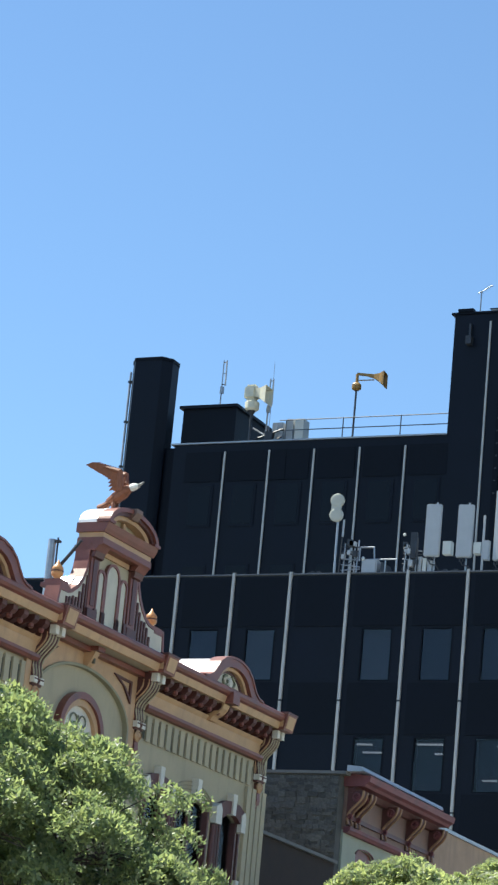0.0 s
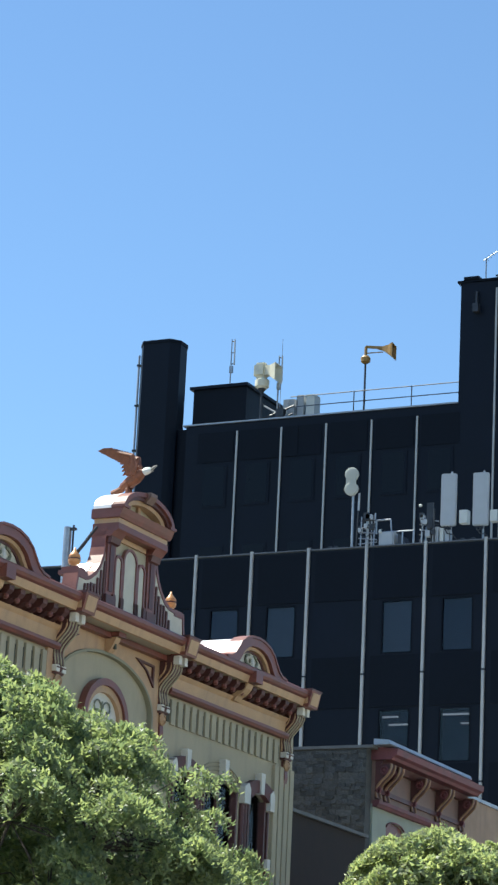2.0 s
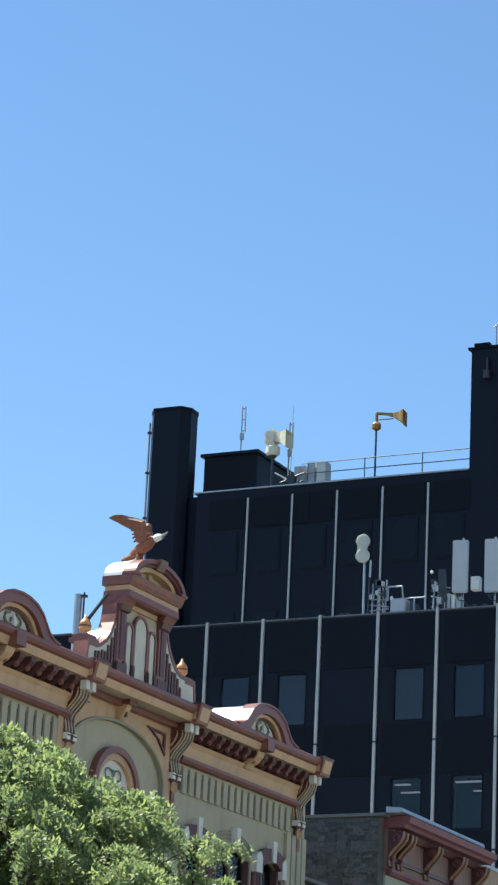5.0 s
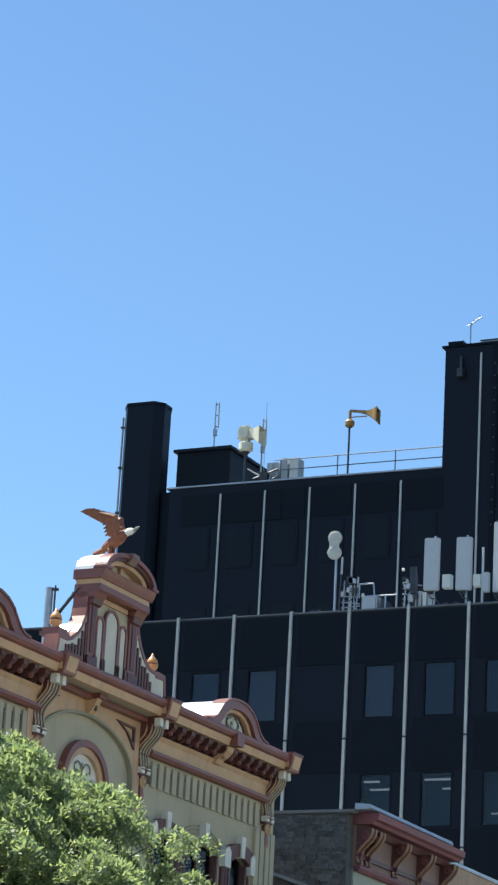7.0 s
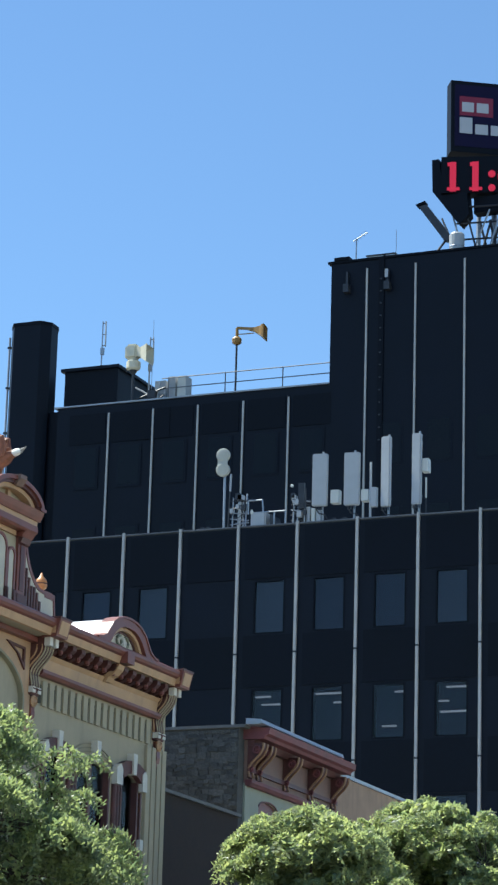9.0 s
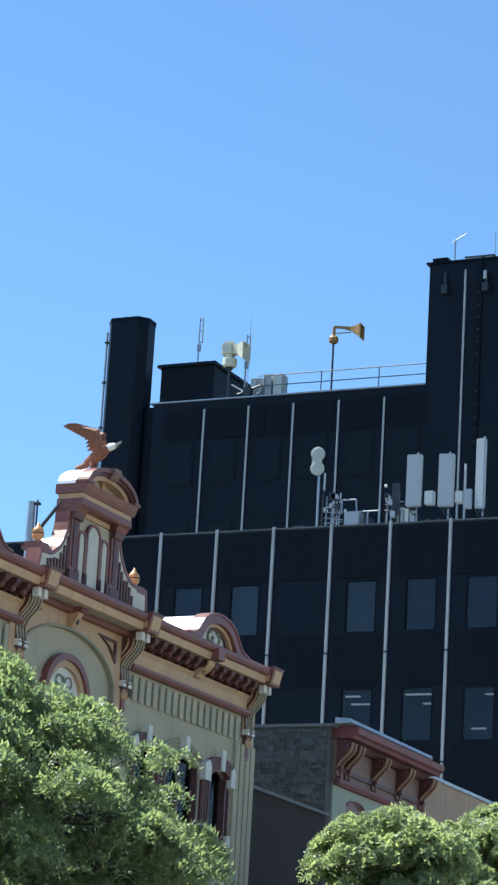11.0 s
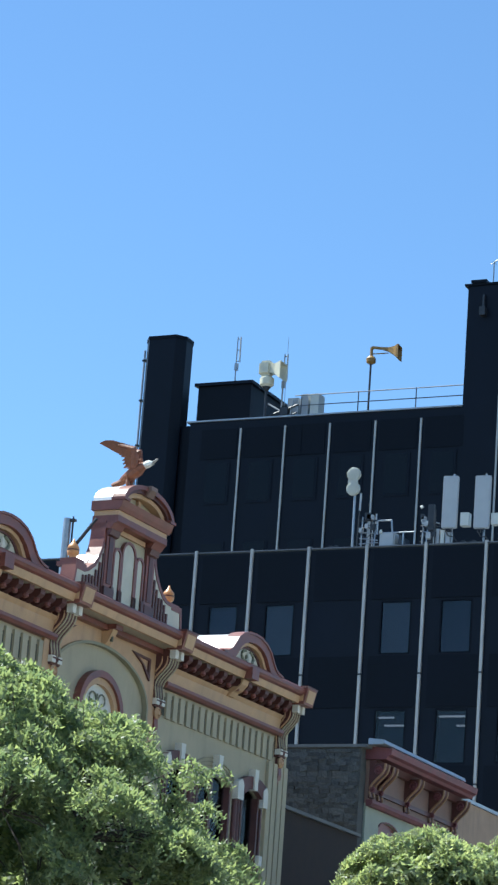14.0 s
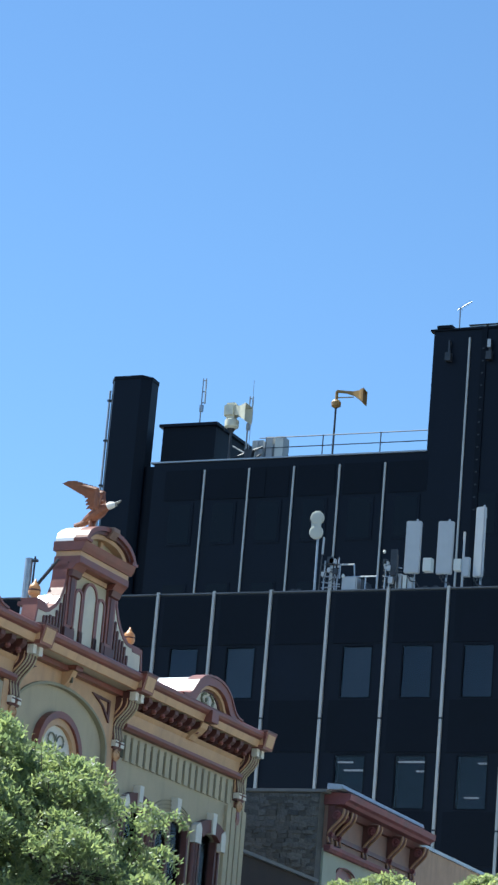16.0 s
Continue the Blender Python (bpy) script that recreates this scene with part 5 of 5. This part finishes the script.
for x, y, r in ((-32.05, 98.7, 0.10), (-31.45, 98.9, 0.13), (-30.2, 99.2, 0.12), (-29.2, 99.5, 0.12)):
    part("leg", Rod((x, y, BLOCKZ + 0.09), (x, y + 0.3, 42.85), r), "steel", tower)
rr = random.Random(2)
for i in range(12):
    x = -32.6 + i * 0.32
    part("brace", Rod((x, 97.5 + 0.1 * (i % 3), BLOCKZ + 0.1 + rr.uniform(0, 0.5)), (x + rr.choice((-0.7, 0.7)), 97.8, 40.6 + rr.uniform(-0.7, 0.3)), 0.04, n=6), "steel" if i % 3 else "darksteel", tower)
part("girder", Box(-32.0, -28.4, 98.0, 98.5, 40.15, 40.85), "black2", tower)
for i in range(5):
    x = -31.85 + i * 0.42
    part("lattice_bar", Rod((x, 98.2, 38.0), (x + 0.5, 98.3, 39.9), 0.05, n=6), "darksteel", tower)
    part("lattice_bar", Rod((x + 0.5, 98.25, 38.0), (x, 98.35, 39.9), 0.05, n=6), "darksteel", tower)
for z in (38.9, 39.6, 40.3):
    part("tie", Rod((-32.6, 97.55, z), (-28.5, 98.4, z + 0.1), 0.04, n=6), "darksteel", tower)
fl = thing("sign_floodlight", (-33.4, 97.3, BLOCKZ), "long black floodlight trough tilted on a strut", "lamp")
prism(bm := bmesh.new(), [(-34.12, 97.2, 40.40), (-33.78, 97.2, 40.46), (-32.72, 97.2, 38.98), (-32.80, 97.2, 38.76), (-33.02, 97.2, 38.84)], (0, 0.35, 0))
part("trough", bm, "darksteel", fl)
part("trough_lip", prism(bmesh.new(), [(-34.24, 97.18, 40.50), (-33.84, 97.18, 40.62), (-33.84, 97.18, 40.54), (-34.20, 97.18, 40.42)], (0, 0.4, 0)), "black2", fl)
part("strut", Rod((-33.75, 97.4, BLOCKZ + 0.1), (-32.9, 97.4, 39.0), 0.05), "darksteel", fl)
drum = thing("cable_drum", (-32.3, 97.3, BLOCKZ), "white drum-shaped junction box on the roof", "drum")
part("shell", lathe(bmesh.new(), (-32.45, 97.2, BLOCKZ + 0.095), [(0.29, 0), (0.31, 0.05), (0.31, 1.02), (0.26, 1.09)], 16), "plastic", drum)
part("band", lathe(bmesh.new(), (-32.45, 97.2, BLOCKZ + 0.55), [(0.312, 0), (0.32, 0.02), (0.32, 0.06), (0.312, 0.08)], 16), "steel", drum)

# fluorescent lamps seen inside the second row of windows
z2 = ROWS[1]
for k, dx, dz, w in ((3, 0.0, -0.18, 0.55), (3, 0.28, -0.43, 0.62), (4, 0.05, -0.16, 0.85), (4, 0.66, -0.45, 0.25), (5, 0.65, -0.20, 0.32), (5, 0.25, -1.25, 0.45), (6, 0.3, -0.13, 0.65), (6, 0.0, -0.55, 0.36), (6, 0.12, -0.88, 0.84), (7, 0.1, -0.3, 0.5)):
    x = win_x(k)[0] + dx - 0.06
    t = thing("ceiling_light", (x + w / 2, D + 0.5, z2 + dz), "slim white fluorescent lamp glowing behind tinted glass", "ceiling light", "office ceiling lamps")
    part("tube", Box(x, x + w, D + 0.22, D + 0.34, z2 + dz, z2 + dz + 0.04), "tube", t)
    part("hanger", Rod((x + w / 2, D + 0.32, z2 + dz + 0.041), (x + w / 2, D + 0.32, z2 + 0.45), 0.008, n=5), "darksteel", t)


# ---- street trees
def crown_radius(prof, z):
    for (z0, r0), (z1, r1) in zip(prof, prof[1:]):
        if z1 <= z <= z0:
            return r1 + (r0 - r1) * (z - z1) / (z0 - z1)
    return 0.0


def street_tree(at, prof, seed, pads, sprays, size, leaf, uneven, label, mat_name):
    """prof: heights and radii of the crown, from its top down."""
    rr = random.Random(seed)
    x, y = at
    t = thing("street_tree", (x, y, 0.15), label, "tree", "trees along the street")
    top, low = prof[0][0], prof[-1][0]
    wide = max(r for _, r in prof)
    fork = Vector((x, y, low - 0.5))
    part("trunk", tube(bmesh.new(), [(x, y, 0.14), (x + 0.05, y, fork.z * 0.4), (x, y + 0.05, fork.z * 0.75), fork], [0.24, 0.18, 0.16, 0.14], 10), "bark", t)
    clumps = []
    while len(clumps) < pads:
        inner = len(clumps) % 3 == 2
        z, a = rr.uniform(low, top), rr.uniform(0, math.tau)
        r = crown_radius(prof, z)
        if rr.random() > (r / wide) ** 0.7:
            continue
        wob = 0.98 + uneven * noise.noise(Vector((math.cos(a) * 2.6 + seed, math.sin(a) * 2.6, z * 1.9)))
        q = rr.uniform(0.25, 0.78) if inner else rr.choice((rr.uniform(0.76, 0.96), rr.uniform(0.86, 1.0), rr.uniform(0.92, 1.06)))
        s = size * (rr.uniform(0.9, 1.3) if inner else rr.uniform(0.45, 1.35))
        p = Vector((x + (r * wob - s * 0.5) * q * math.cos(a), y + (r * wob - s * 0.5) * q * math.sin(a), z - s * 0.3))
        if not inner and rr.random() < 0.16:
            p += Vector((math.cos(a) * rr.uniform(0, 0.18), math.sin(a) * rr.uniform(0, 0.18), rr.uniform(0.05, 0.28)))
            s *= 0.7
        clumps.append((p, s, a, inner))
    # limbs, then twigs to the clumps
    limbs = []
    for i in range(8):
        a = i * math.tau / 8 + rr.uniform(-.3, .3)
        end = Vector((x + wide * 0.62 * math.cos(a), y + wide * 0.62 * math.sin(a), low + (top - low) * rr.uniform(0.3, 0.72)))
        mid = fork.lerp(end, 0.5) + Vector((rr.uniform(-.2, .2), rr.uniform(-.2, .2), 0.3))
        part("limb", tube(bmesh.new(), [fork, fork.lerp(mid, 0.5), mid, mid.lerp(end, 0.5), end], [0.08, 0.06, 0.045, 0.03, 0.018], 7), "bark", t)
        limbs += [mid, mid.lerp(end, 0.5), end]
    bm = bmesh.new()
    for p, s, a, inner in clumps:
        n = min(limbs, key=lambda q: (q - p).length)
        m = n.lerp(p, 0.5) + Vector((rr.uniform(-.12, .12), rr.uniform(-.12, .12), 0.12))
        tube(bm, [n, m, p], [0.011, 0.008, 0.004], 4)
    tagged(part("twig_mass", bm, "bark", t), kind="stuff")
    verts, faces = [], []
    for p, s, a, inner in clumps:
        out = Vector((math.cos(a), math.sin(a), 0))
        big = leaf * (1.7 if inner else 1.0)
        count = int(sprays * (s / size) ** 1.6 * (0.50 if inner else 1.0))
        # each clump is a shallow dome of sprays that arch outward and droop at the rim
        for i in range(count):
            b, e = rr.uniform(0, math.tau), math.sqrt(rr.random())
            e *= 1 + 0.25 * rr.gauss(0, 1) * e
            d = Vector((math.cos(b), math.sin(b), 0))
            base = p + d * (s * e) + out * (0.15 * s * e) + Vector((0, 0, s * (0.26 - 0.62 * e * e) + rr.gauss(0, 0.11) * s))
            way = (d * 0.8 + out * 0.45 + Vector((rr.gauss(0, .4), rr.gauss(0, .4), rr.uniform(-0.15, 0.35) - 0.75 * e))).normalized()
            side = way.cross(Vector((rr.gauss(0, .5), rr.gauss(0, .5), 1))).normalized()
            up = side.cross(way)
            ln = rr.uniform(0.12, 0.22)
            for k in range(5):
                c = base + way * (ln * k / 4) - Vector((0, 0, 0.06 * (k / 4) ** 2))
                for sg in (-1, 1):
                    o = side * sg
                    w = (0.011 + rr.uniform(0, 0.008)) * big
                    l = rr.uniform(0.038, 0.062) * big
                    tw = up * rr.uniform(-0.035, 0.035)
                    n = len(verts)
                    verts += [c, c + o * l * 0.5 + way * w + tw, c + o * l + way * 0.02 + tw * 1.5, c + o * l * 0.5 - way * w * 0.7 - tw]
                    faces.append((n, n + 1, n + 2, n + 3))
    me = bpy.data.meshes.new("crown")
    me.from_pydata([v - ROOT[t] for v in verts], [], faces)
    me.materials.append(M[mat_name])
    c = new("crown", me)
    c.parent = t
    tagged(c, "feathery light green leaves", kind="stuff")
    return t


street_tree((-16.8, 27.0), [(7.85, 0.3), (7.45, 1.2), (7.1, 1.8), (6.9, 2.15), (6.3, 2.95), (5.7, 3.5), (5.3, 3.75), (4.95, 3.2), (4.3, 2.95), (3.7, 2.8), (3.2, 2.0)], 11, 640, 62, 0.29, 1.1, 0.13,
            "leafy locust street tree with a broad crown", "leaf")
street_tree((-16.70, 42.2), [(7.75, 0.5), (7.5, 1.0), (7.2, 1.35), (6.8, 1.35), (6.45, 1.05), (6.0, 1.15), (5.4, 1.1), (4.9, 0.6)], 26, 220, 56, 0.22, 1.45, 0.24, "locust street tree with bright feathery leaves", "leaf2")
street_tree((-16.8, 49.0), [(8.85, 0.6), (8.6, 1.2), (8.2, 1.5), (7.7, 1.8), (7.1, 2.1), (6.6, 2.1), (6.0, 1.7), (5.4, 0.9)], 39, 330, 56, 0.25, 1.5, 0.24, "taller locust street tree with bright feathery leaves", "leaf2")

# ---- rubble stones of the red building's side wall, one by one
rr = random.Random(9)
shapes = []
for i in range(6):
    bm = Box(-0.5, 0.5, -0.5, 0.5, -0.5, 0.5)
    for v in bm.verts:
        v.co += Vector((rr.uniform(-.06, .06), rr.uniform(-.12, .12), rr.uniform(-.09, .09)))
    bmesh.ops.bevel(bm, geom=bm.edges[:], offset=0.07, segments=1, affect="EDGES")
    me = bpy.data.meshes.new("stone")
    bm.to_mesh(me)
    bm.free()
    me.materials.append(M["stone"])
    shapes.append(me)
z = 9.0
while z < 10.86:
    hgt = rr.uniform(0.055, 0.125)
    hgt = min(hgt, 10.925 - z)
    x = -24.05 + rr.uniform(0, 0.15)
    while x < XF - 0.12:
        w = min(rr.uniform(0.08, 0.26), XF - 0.07 - x)
        if w > 0.08:
            s = new("stone", rr.choice(shapes))
            s.parent = rub
            s.matrix_basis = Matrix.LocRotScale(Vector((x + w / 2, RY0 - 0.30, z + hgt / 2)) - ROOT[rub], Euler((rr.uniform(-.1, .1), rr.uniform(-.16, .16), rr.uniform(-.1, .1))), (w * rr.uniform(0.85, 1.12), rr.uniform(0.02, 0.09), hgt * rr.uniform(0.8, 1.35)))
        x += w
    z += hgt
